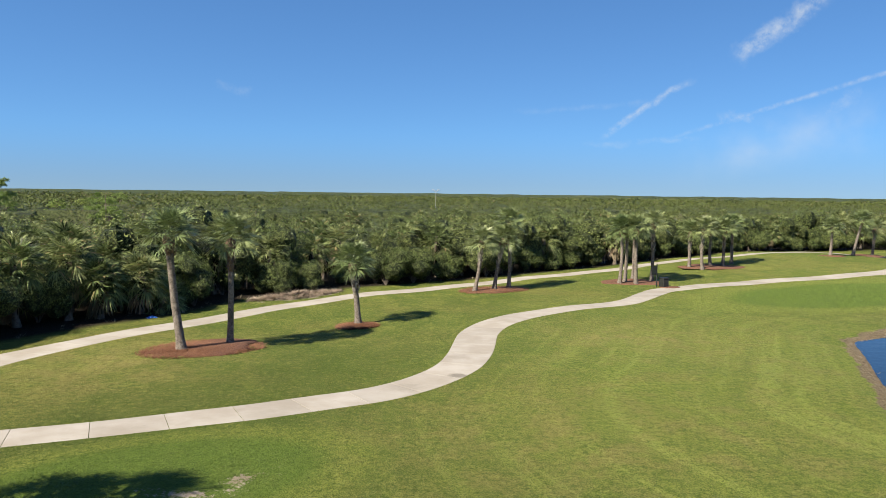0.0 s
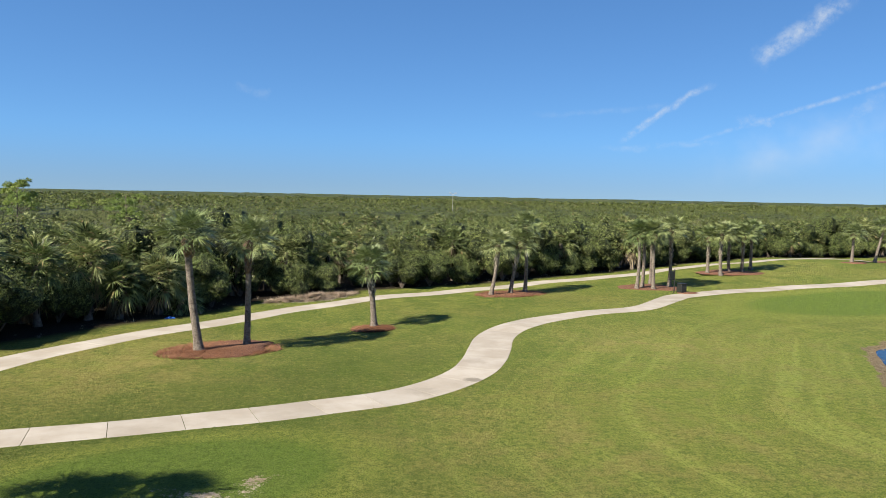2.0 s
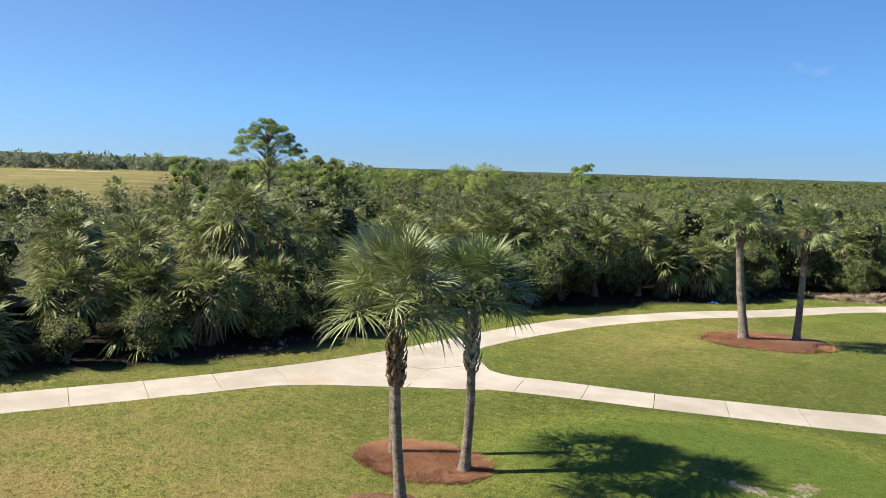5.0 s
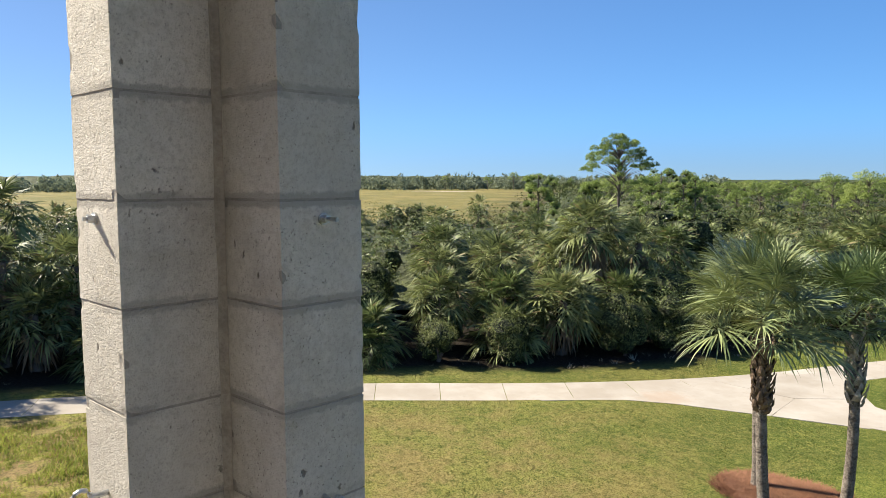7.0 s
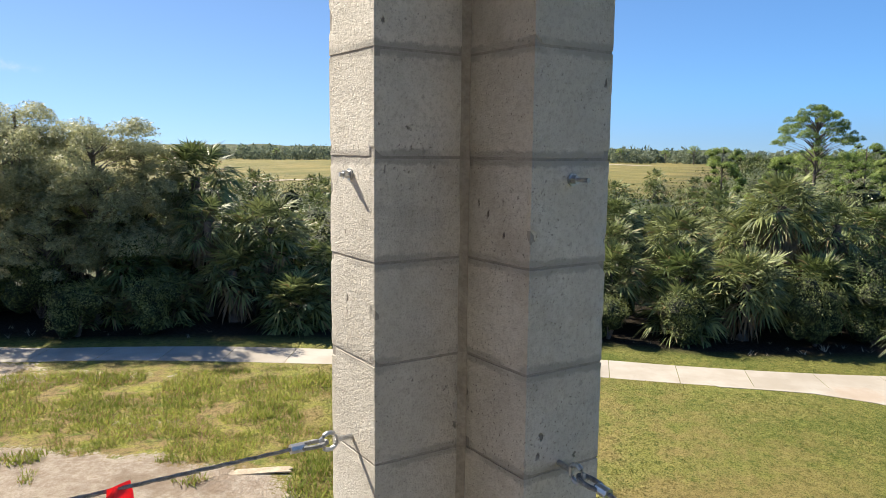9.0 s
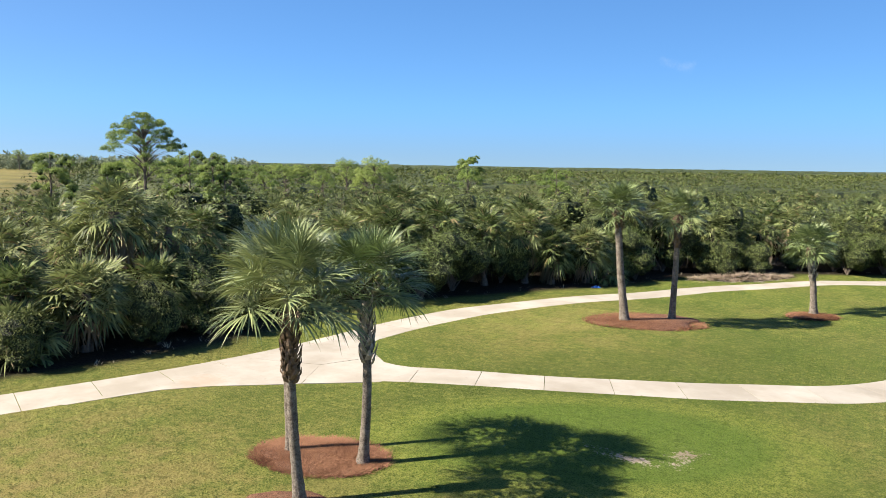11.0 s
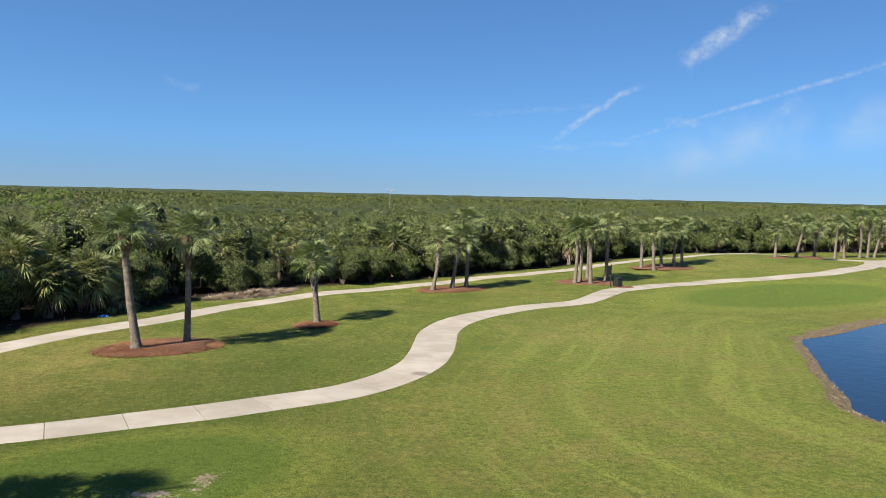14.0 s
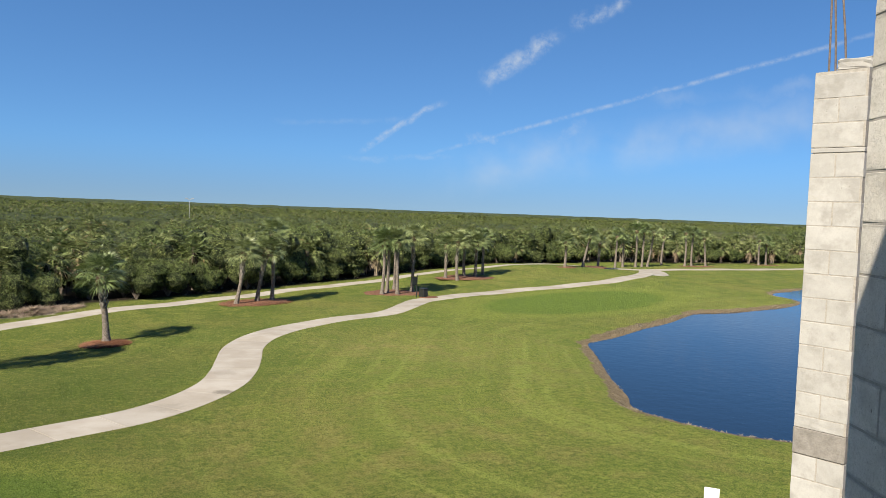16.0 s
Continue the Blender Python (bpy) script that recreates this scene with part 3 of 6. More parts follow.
def make_ground_sheet():
    xs, ys = axis(-36, 72, 0.65, 4000), axis(-18, 100, 0.65, 4000)
    X, Y = np.meshgrid(xs, ys)
    Z = height(X, Y)
    near = (np.abs(X - 50) < 80) & (np.abs(Y - 45) < 70)
    D = np.full(X.shape, -99.0)
    D[near] = inside_distance(POND, X[near], Y[near])
    Z -= 0.28 * np.clip((D + 1.6) / 1.6, 0, 1) ** 2 + 1.2 * np.clip(D / 3.0, 0, 1)
    W = wood_side(X, Y)
    nx, ny = len(xs), len(ys)
    i = (np.arange(ny - 1)[:, None] * nx + np.arange(nx - 1)[None]).ravel()
    faces = np.stack([i, i + 1, i + nx + 1, i + nx], 1)
    me = bpy.data.meshes.new("ground")
    me.from_pydata(np.stack([X, Y, Z], -1).reshape(-1, 3).tolist(), [], faces.tolist())
    me.polygons.foreach_set("use_smooth", [True] * len(me.polygons))
    layers = ground_layers(X, Y, D, W)
    for n, v in layers.items():
        me.attributes.new(n, "FLOAT", "POINT").data.foreach_set("value", v.ravel().astype(np.float32))
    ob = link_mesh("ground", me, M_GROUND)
    tagged(ob, "mown green golf lawn with dry patches and wild ground beyond", "ground", kind="structure")


make_ground_sheet()


def make_pond():
    bm = bmesh.new()
    c = POND.mean(0)
    vs = [bm.verts.new((c[0] + (p[0] - c[0]) * 1.03, c[1] + (p[1] - c[1]) * 1.03, -0.24)) for p in POND]
    f = bm.faces.new(vs)
    f.normal_update()
    if f.normal.z < 0:
        f.normal_flip()
    bmesh.ops.triangulate(bm, faces=[f])
    tagged(link("water", bm, M_WATER), "calm dark blue golf pond water", "pond", kind="structure")


make_pond()

# paths: centre lines, widths
PATH_BACK = [(-38, -50), (-33, -28), (-30.25, -14.5), (-29.65, -8.5), (-28.75, -2.2), (-27.3, 4.0), (-25.8, 8.9), (-24.5, 12.5), (-23.3, 15.7), (-22.6, 18.2), (-22.2, 20.9), (-22.0, 23.6), (-21.9, 26.4),
             (-21.7, 29.1), (-21.3, 31.7), (-20.8, 34.5), (-19.9, 37.0), (-18.7, 39.4), (-17.3, 42.1), (-14.4, 47.6), (-11.0, 53.2), (-6.8, 58.8), (-2.1, 63.3), (2.7, 67.7), (7.6, 72.7), (14.7, 79.2), (22.7, 86.2), (33.0, 93.6), (49.0, 100.0), (65.0, 101.8), (89, 106.6), (139, 115)]
PATH_FRONT = [(-20.2, 20.2), (-18.4, 21.3), (-16.4, 22.3), (-14.1, 23.3), (-11.6, 24.4), (-9.0, 25.7), (-6.5, 27.0), (-4.3, 28.6), (-2.1, 30.3), (-0.3, 32.4), (0.9, 34.8), (1.5, 37.6), (1.8, 40.3), (2.1, 43.1),
              (2.9, 45.7), (4.1, 48.1), (5.5, 50.3), (7.4, 52.3), (9.5, 54.0), (11.8, 55.5), (13.8, 57.3), (15.5, 59.7), (17.0, 62.1), (18.9, 64.9), (23.4, 68.3), (29.2, 71.8), (35.2, 74.6), (41.1, 77.4), (46.9, 80.7), (52.2, 84.7), (57.1, 89.5), (62, 97), (65, 101.8)]


def make_path(name, pts, top, width, label):
    line = catmull(pts, 0.35)
    per = 7
    holder = tagged(new(name), label, "cart path", kind="structure")
    t = np.gradient(line, axis=0)
    t /= np.linalg.norm(t, axis=1)[:, None]
    nrm = np.stack([-t[:, 1], t[:, 0]], 1)
    for k in range(0, len(line) - 1, per):
        idx = range(k, min(k + per, len(line) - 1) + 1)
        verts, faces = [], []
        for j, i in enumerate(idx):
            p = line[i].copy()
            if j == 0:
                p = p + t[i] * 0.011
            if j == len(idx) - 1:
                p = p - t[i] * 0.011
            w = width(line[i]) / 2
            lift = top + 0.10 * min(1.0, max(0.0, (math.hypot(line[i][0], line[i][1]) - 100) / 15))
            for side in (1, -1):
                q = p + nrm[i] * w * side
                z = ground_z(*q)
                q2 = p + nrm[i] * (w - 0.02) * side
                verts += [(q[0], q[1], z - 0.15), (q[0], q[1], z + lift - 0.006), (q2[0], q2[1], z + lift)]
        n = len(idx)
        for j in range(n - 1):
            a, b = j * 6, j * 6 + 6
            faces += [(a, b, b + 1, a + 1), (a + 1, b + 1, b + 2, a + 2), (a + 2, b + 2, b + 5, a + 5), (a + 5, b + 5, b + 4, a + 4), (a + 4, b + 4, b + 3, a + 3)]
        e = (n - 1) * 6
        faces += [(0, 1, 2, 5, 4, 3), (e + 3, e + 4, e + 5, e + 2, e + 1, e)]
        raw("slab", verts, faces, M_CONCRETE, holder)


def back_width(p):
    return 2.05 + 0.35 * math.exp(-((p[1] - 22) / 14.0) ** 2) - 0.15 * (p[1] > 50)


def front_width(p):
    return 2.02 + 0.30 * math.exp(-((p[1] - 41) / 5.5) ** 2) - 0.22 * math.exp(-((p[1] - 56) / 5.0) ** 2)


make_path("cart_path_back", PATH_BACK, 0.008, back_width, "pale concrete cart path along the wild growth")
make_path("cart_path_front", PATH_FRONT, 0.011, front_width, "winding pale concrete cart path across the lawn")


def make_junction():
    """Slabs where the two paths meet."""
    holder = tagged(new("cart_path_junction"), "pale concrete slabs where two cart paths meet", "cart path", kind="structure")
    for outline in (((-23.6, 12.6), (-23.0, 12.9), (-22.35, 14.6), (-21.9, 15.7), (-20.9, 17.1), (-19.5, 18.5), (-18.7, 19.3), (-19.9, 21.6), (-22.6, 20.6)),
                    ((-18.68, 19.32), (-16.4, 21.05), (-16.1, 23.35), (-17.3, 23.2), (-18.0, 23.3), (-18.75, 23.85), (-19.88, 21.62)),
                    ((-22.6, 20.63), (-19.92, 21.63), (-18.78, 23.88), (-19.6, 24.4), (-20.5, 25.3), (-20.85, 27.0), (-22.3, 27.0)),
                    ((57.4, 88.6), (59.4, 88.3), (62.4, 91.6), (65.2, 96.6), (67.2, 101.2), (64.0, 100.6), (60.8, 95.6))):
        n = len(outline)
        lo = [(x, y, ground_z(x, y) - 0.12) for x, y in outline]
        hi = [(x, y, ground_z(x, y) + 0.015) for x, y in outline]
        raw("slab", lo + hi, [tuple(range(n, 2 * n))] + [(i, (i + 1) % n, n + (i + 1) % n, n + i) for i in range(n)], M_CONCRETE, holder)


make_junction()


def make_bed(x, y, rx, ry, turn, seed):
    rng = random.Random(seed)
    verts, faces = [(0, 0, 0.10)], []
    n = 40
    ph = [rng.uniform(0, 6.28) for _ in range(4)]
    rings = (0.35, 0.7, 0.93, 1.0)
    for r in rings:
        for i in range(n):
            a = i / n * math.tau
            k = r * (1 + 0.09 * math.sin(2 * a + ph[0]) + 0.09 * math.sin(3 * a + ph[1]) + 0.05 * math.sin(7 * a + ph[2]) + rng.uniform(-.05, .05))
            verts.append((math.cos(a) * rx * k, math.sin(a) * ry * k, (0.085, 0.065, 0.045, -0.04)[rings.index(r)] + rng.uniform(-.008, .008)))
    for i in range(n):
        j = (i + 1) % n
        faces.append((0, 1 + i, 1 + j))
        for r in range(3):
            a, b = 1 + r * n, 1 + (r + 1) * n
            faces.append((a + i, b + i, b + j, a + j))
    ob = raw("mulch_bed", verts, faces, M_MULCH, smooth=True)
    ob.matrix_basis = pose(x, y, ground_z(x, y), 0, 0, turn)
    tagged(ob, "red-brown pine straw mulch bed round palm trunks", "mulch bed", "mulch beds")


for i, b in enumerate(((-13.4, 14.7, 1.75, 1.1, 15), (-12.1, 12.2, 0.95, 0.75, 20), (-12.0, 37.4, 2.8, 1.9, 40), (-5.3, 45.6, 1.2, 0.9, 30), (3.9, 63.4, 3.0, 1.9, 35), (17.2, 70.4, 3.4, 2.4, 30),
                       (28.9, 82.9, 4.6, 2.4, 30), (46.4, 92.1, 1.6, 1.2, 20), (52.6, 97.0, 3.4, 2.2, 30), (19.7, 66.8, 1.0, 0.7, 30), (81.8, 112.7, 4.5, 1.4, 10), (101.4, 118.7, 3.5, 1.3, 5))):
    make_bed(*b, i)

# ---------------------------------------------------------------- plants


def fan(verts, faces, slots, foot, way, stalk, radius, leaflets, rng, segs=2, slot=0, droop=0.5, roll_most=28):
    """One fan leaf: a stalk, a midrib that bows on through the blade, and narrow folded leaflets whose tips hang."""
    way = np.array(way, float)
    way /= np.linalg.norm(way)
    side = np.cross(way, (0, 0, 1.0))
    if np.linalg.norm(side) < 0.1:
        side = np.array((1.0, 0, 0))
    side /= np.linalg.norm(side)
    up = np.cross(side, way)
    roll = radians(rng.uniform(-roll_most, roll_most))
    side, up = side * math.cos(roll) + up * math.sin(roll), up * math.cos(roll) - side * math.sin(roll)
    foot = np.array(foot, float)
    down = np.array((0, 0, -1.0))
    hub = foot + way * stalk + down * 0.08 * stalk
    b = len(verts)
    w = 0.02
    verts += [foot + side * w, foot - side * w, hub - side * w * 0.6, hub + side * w * 0.6]
    faces.append((b, b + 1, b + 2, b + 3))
    slots.append(slot)
    nr = np.random.RandomState(rng.randrange(1 << 30))
    n = leaflets
    a = (np.arange(n) + 0.5) / n * 2 - 1 + nr.uniform(-.03, .03, n)
    s = np.clip(1 - np.abs(a), 0, 1)
    th = a * radians(rng.uniform(98, 122))
    cup = rng.uniform(0.25, 0.75)
    d = np.cos(th)[:, None] * way + np.sin(th)[:, None] * side + (cup * np.abs(a) ** 1.3 - 0.05 + nr.uniform(-.18, .18, n))[:, None] * up
    d /= np.linalg.norm(d, axis=1)[:, None]
    org = hub + (0.32 * radius * s)[:, None] * way + (0.12 * radius * s * s * droop)[:, None] * down
    ln = radius * 0.70 * nr.uniform(0.84, 1.12, n)
    across = np.cross(d, up)
    across /= np.linalg.norm(across, axis=1)[:, None] + 1e-9
    wd = (0.62 / n * radius * nr.uniform(0.8, 1.15, n))[:, None]
    bow = droop * nr.uniform(0.5, 1.5, n)

    def at(f):
        return org + d * (ln * f)[:, None] + (bow * ln * f ** 2.6 * 0.62)[:, None] * down * (1 + 0.25 * f)

    if segs > 2:
        m1, m2 = at(0.34), at(0.72)
        V = np.stack([at(0.03), m1 + across * wd, m1 - across * wd + up * wd * 0.7, m2 + across * wd * 0.62, m2 - across * wd * 0.62 + up * wd * 0.4, at(1.0)], 1)
        F = ((0, 1, 2), (1, 3, 4, 2), (3, 5, 4))
    else:
        m1 = at(0.38)
        V = np.stack([at(0.03), m1 + across * wd, m1 - across * wd + up * wd * 0.7, at(1.0)], 1)
        F = ((0, 1, 2), (1, 3, 2))
    b, k = len(verts), V.shape[1]
    verts.extend(V.reshape(-1, 3))
    for i in range(n):
        for f in F:
            faces.append(tuple(b + i * k + q for q in f))
            slots.append(slot)


def crown_mesh(name, parent, rng, fronds, stalk, radius, leaflets, segs, mats, skirt=0, lowest=-45, droop=0.5):
    verts, faces, slots = [], [], []
    for i in range(fronds):
        k = (i + 0.5) / fronds
        el = radians(80 + (lowest - 80) * k ** 0.9 + rng.uniform(-9, 9))
        az = i * 2.39996 + rng.uniform(-.25, .25)
        way = (math.cos(az) * math.cos(el), math.sin(az) * math.cos(el), math.sin(el))
        foot = (0.08 * math.cos(az), 0.08 * math.sin(az), 0.25 - 0.45 * k)
        young = 0.72 + 0.28 * min(1.0, k * 3.5)
        fan(verts, faces, slots, foot, way, young * stalk * rng.uniform(0.82, 1.15), young * radius * rng.uniform(0.85, 1.12), leaflets, rng, segs, 0, droop * (0.6 + 0.9 * k))
    for i in range(skirt):
        az = rng.uniform(0, 6.28)
        el = radians(rng.uniform(-84, -58))
        way = (math.cos(az) * math.cos(el), math.sin(az) * math.cos(el), math.sin(el))
        fan(verts, faces, slots, (0.12 * math.cos(az), 0.12 * math.sin(az), -0.25 - rng.uniform(0, 0.4)), way, stalk * rng.uniform(0.35, 0.8), radius * 0.8, max(9, leaflets // 2), rng, 2, 1, 1.0)
    return raw(name, verts, faces, mats, parent, slots=slots)


def trunk_mesh(parent, rng, lean, h, r0, r1, mat, rings=26, sides=12):
    """A palm trunk from the foot to the neck, with leaf-scar rings."""
    verts, faces = [], []
    bend = rng.uniform(-0.12, 0.12)
    for k in range(rings + 1):
        f = k / rings
        r = r0 + (r1 - r0) * min(1, f * 1.3) + 0.10 * math.exp(-f * h / 0.25) * r0 / 0.17
        r *= 1 + (0.035 if k % 2 else -0.02) + rng.uniform(-.015, .015)
        x = lean[0] * f + bend * math.sin(f * math.pi)
        y = lean[1] * f
        for s in range(sides):
            a = s / sides * math.tau + 0.1 * k
            rr = r * (1 + rng.uniform(-.03, .03))
            verts.append((x + math.cos(a) * rr, y + math.sin(a) * rr, f * h - (0.06 if k == 0 else 0)))
    for k in range(rings):
        for s in range(sides):
            a, b = k * sides + s, k * sides + (s + 1) % sides
            faces.append((a, b, b + sides, a + sides))
    raw("trunk", verts, faces, mat, parent, smooth=True)
    return bend


def boots_mesh(parent, rng, lean, h, z0, r, mat, count, size=1.0, flare=0.55, bend=0.0):
    """Old leaf bases, a criss-cross of split wedges round the trunk."""
    verts, faces = [], []
    for i in range(count):
        f = (i + 0.5) / count
        z = z0 + (h - z0) * f
        az = i * 2.39996 + rng.uniform(-.2, .2)
        cx, cy = lean[0] * z / h + bend * math.sin(z / h * math.pi), lean[1] * z / h
        o = np.array((math.cos(az), math.sin(az), 0))
        s = np.array((-math.sin(az), math.cos(az), 0))
        ln = rng.uniform(0.22, 0.36) * size
        w = rng.uniform(0.05, 0.08) * size
        foot = np.array((cx, cy, z)) + o * r * 0.85
        tip = foot + o * ln * flare * rng.uniform(0.5, 1.2) + np.array((0, 0, ln)) + s * rng.uniform(-.06, .06)
        mid = (foot + tip) / 2 + o * 0.03
        b = len(verts)
        verts += [foot + s * w * 1.3, foot - s * w * 1.3, mid + s * w, mid - s * w, mid + o * 0.035, tip + s * w * 0.4, tip - s * w * 0.4]
        faces += [(b, b + 4, b + 2), (b, b + 1, b + 4), (b + 1, b + 3, b + 4), (b + 2, b + 4, b + 5), (b + 4, b + 6, b + 5), (b + 4, b + 3, b + 6), (b, b + 2, b + 3, b + 1), (b + 2, b + 5, b + 6, b + 3)]
    raw("boot_sleeve", verts, faces, mat, parent)


def make_palm(x, y, lean, neck, rise, seed, boots=0, boot_from=0.75, pale=False, detail=1, label="", r=0.16, group="lawn palms", crown=0.84, low=-24, droop=0.30):
    rng = random.Random(seed)
    ob = new("cabbage_palm")
    ob.matrix_basis = pose(x, y, ground_z(x, y))
    bend = trunk_mesh(ob, rng, lean, neck, r, r * 0.82, M_TRUNK, 30 if detail > 1 else 16, 14 if detail > 1 else 9)
    if boots:
        boots_mesh(ob, rng, lean, neck, neck * boot_from, r * (1.2 if detail > 1 else 0.85), M_BOOT_PALE if pale else M_BOOT, boots, 1.0 if detail > 1 else 1.2, 0.4, bend)
    n, lf, sg = {2: (44, 38, 3), 1: (50, 22, 2), 0: (34, 14, 2)}[detail]
    c = crown_mesh("crown", ob, rng, n, 0.74 * crown, 1.26 * crown, lf, sg, [M_FROND, M_SKIRT], 0, low, droop)
    c.location = (lean[0], lean[1], neck + rise * 0.30)
    if detail < 2:
        v, f = [], []
        for k in range(6):
            for q in range(8):
                a, z = q / 8 * math.tau, -0.85 + 0.16 * k
                rr = (0.15, 0.24, 0.30, 0.30, 0.24, 0.05)[k] * rng.uniform(0.75, 1.2)
                v.append((math.cos(a) * rr, math.sin(a) * rr, z))
        for k in range(5):
            for q in range(8):
                f.append((k * 8 + q, k * 8 + (q + 1) % 8, k * 8 + 8 + (q + 1) % 8, k * 8 + 8 + q))
        old = raw("crown_base", v, f, M_BOOT, ob, "brown base of old leaf stalks")
        old.location = c.location
    tagged(ob, label or "cabbage palm with grey trunk and round fan-leaf crown in mulch", "palm tree", group)
    return ob


# the three nearest, beside the small green
make_palm(-11.86, 12.4, (-0.17, -0.13), 4.45, 2.3, 1, 76, 0.66, False, 2, "cabbage palm with rough dark brown boots below a full green crown", 0.135, crown=1.0, low=-16, droop=0.30)
make_palm(-12.05, 14.93, (0.02, 0.05), 4.3, 2.2, 2, 56, 0.64, True, 2, "cabbage palm with peeling pale boots on a slim trunk", 0.135, crown=0.92, low=-16, droop=0.30)
make_palm(-14.31, 14.5, (0.0, -0.1), 4.5, 2.2, 3, 0, 0.6, False, 2, "cabbage palm with smooth grey trunk standing in mulch", 0.12, crown=1.0, low=-16, droop=0.30)
# on the island between the paths
make_palm(-12.87, 36.7, (-0.5, -0.2), 5.2, 2.3, 4, 16, 0.9, False, 1, "tall leaning cabbage palm with smooth grey trunk in mulch", 0.215)
make_palm(-11.1, 38.75, (0.1, 0.0), 5.0, 2.3, 5, 26, 0.75, False, 1, "tall cabbage palm with brown boots under its crown", 0.17)
make_palm(-5.35, 46.1, (-0.35, 0.0), 3.3, 2.2, 6, 30, 0.55, True, 1, "short cabbage palm with pale boots in a small mulch bed", 0.19)
# groups further on: x, y, lean, neck height, boots
for k, (x, y, lx, hn, bt) in enumerate(((2.2, 62.3, 0.5, 3.7, 26), (3.9, 63.6, 0.7, 3.8, 26), (5.2, 64.6, -0.1, 5.2, 0), (15.7, 69.0, 0.1, 4.5, 0), (16.4, 70.0, 0.1, 4.5, 0),
                                        (17.2, 68.9, -0.1, 4.6, 0), (19.2, 71.2, 0.0, 4.9, 22), (17.9, 73.2, 0.0, 4.2, 0))):
    make_palm(x, y, (lx, 0), hn, 2.2, 20 + k, bt, 0.55, True, 1, "cabbage palm in a loose group in mulch beside the path", 0.17)
for k, (x, y, lx, hn, bt) in enumerate(((25.8, 81.3, 0.0, 3.5, 22), (26.9, 80.3, 0.0, 3.9, 22), (28.6, 82.9, 0.0, 3.6, 0), (30.0, 83.0, 0.1, 3.6, 18), (31.7, 85.1, 0.0, 3.8, 0),
                                        (46.4, 92.5, 0.1, 3.0, 0), (50.7, 95.5, 0.9, 4.0, 0), (54.5, 98.1, 0.2, 3.2, 22))):
    make_palm(x, y, (lx, 0), hn, 2.1, 30 + k, bt, 0.5, True, 1, "cabbage palm on the lawn by the far path", 0.18)
for k, (x, y, lx, hn) in enumerate(((62.4, 106.7, 0.2, 4.6), (64.4, 107.7, 0.0, 3.6), (67.1, 108.3, 0.0, 5.6), (68.5, 108.6, 0.2, 5.6), (70.2, 109.7, 1.0, 5.4), (77.3, 116.3, 0.4, 4.6), (79.4, 112.3, 0.0, 5.4),
                                    (81.2, 112.9, 0.1, 5.3), (84.3, 113.1, -0.5, 4.5), (100.3, 118.6, 0.0, 4.2), (102.4, 119.1, 0.0, 3.8))):
    make_palm(x, y, (lx, 0), hn, 2.2, 50 + k, 0, 0.5, True, 0, "distant cabbage palm at the end of the lawn", 0.19)


def lumps(rng, w, h, n):
    out = []
    for i in range(n):
        a, r = rng.uniform(0, 6.28), w * 0.5 * math.sqrt(rng.random()) * 0.75
        z = h * rng.uniform(0.22, 0.8) * (1 - 0.35 * (2 * r / w) ** 2)
        s = rng.uniform(0.22, 0.38) * min(w, h)
        out.append((np.array((math.cos(a) * r, math.sin(a) * r, max(z, s * 0.5))), s))
    return out


def leaf_cloud(blobs, count, size, rng, up=0.35, core=0.56, thin=1.0):
    """Leaves set over the outsides of lumps, with a ragged core added for the shade within."""
    verts, faces = [], []
    nr = np.random.RandomState(rng.randrange(1 << 30))
    wts = np.array([s * s for _, s in blobs])
    pick = nr.choice(len(blobs), count, p=wts / wts.sum())
    d = nr.normal(size=(count, 3))
    d[:, 2] = np.abs(d[:, 2]) * 0.9 + d[:, 2] * 0.35
    d /= np.linalg.norm(d, axis=1)[:, None]
    C = np.array([b[0] for b in blobs])[pick]
    S = np.array([b[1] for b in blobs])[pick]
    P = C + d * (S * nr.uniform(0.35, 1.0, count) ** 0.5 * 1.16)[:, None]
    P[:, 2] = np.maximum(P[:, 2], 0.05)
    nrm = d * 0.6 + nr.normal(size=(count, 3)) * 0.6 + np.array((0, 0, up))
    nrm /= np.linalg.norm(nrm, axis=1)[:, None]
    ref = nr.normal(size=(count, 3))
    a = np.cross(nrm, ref)
    a /= np.linalg.norm(a, axis=1)[:, None]
    b = np.cross(nrm, a)
    L = size * nr.uniform(0.6, 1.35, count)
    W = L * 0.5 * thin
    v = np.stack([P - a * L[:, None], P + a * (L * 0.3)[:, None] + b * (W * 1.1)[:, None], P + a * L[:, None] - b * (W * 0.7)[:, None]], 1).reshape(-1, 3)
    verts = v.tolist()
    faces = [(i, i + 1, i + 2) for i in range(0, count * 3, 3)]
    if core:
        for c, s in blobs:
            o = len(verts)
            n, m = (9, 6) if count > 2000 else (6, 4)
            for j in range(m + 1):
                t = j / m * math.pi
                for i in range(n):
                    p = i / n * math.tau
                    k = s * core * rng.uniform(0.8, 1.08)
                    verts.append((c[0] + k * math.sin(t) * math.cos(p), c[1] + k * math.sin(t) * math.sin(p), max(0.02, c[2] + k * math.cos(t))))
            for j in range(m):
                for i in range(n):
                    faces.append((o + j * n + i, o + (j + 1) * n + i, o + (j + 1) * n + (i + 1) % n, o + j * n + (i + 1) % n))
    return verts, faces


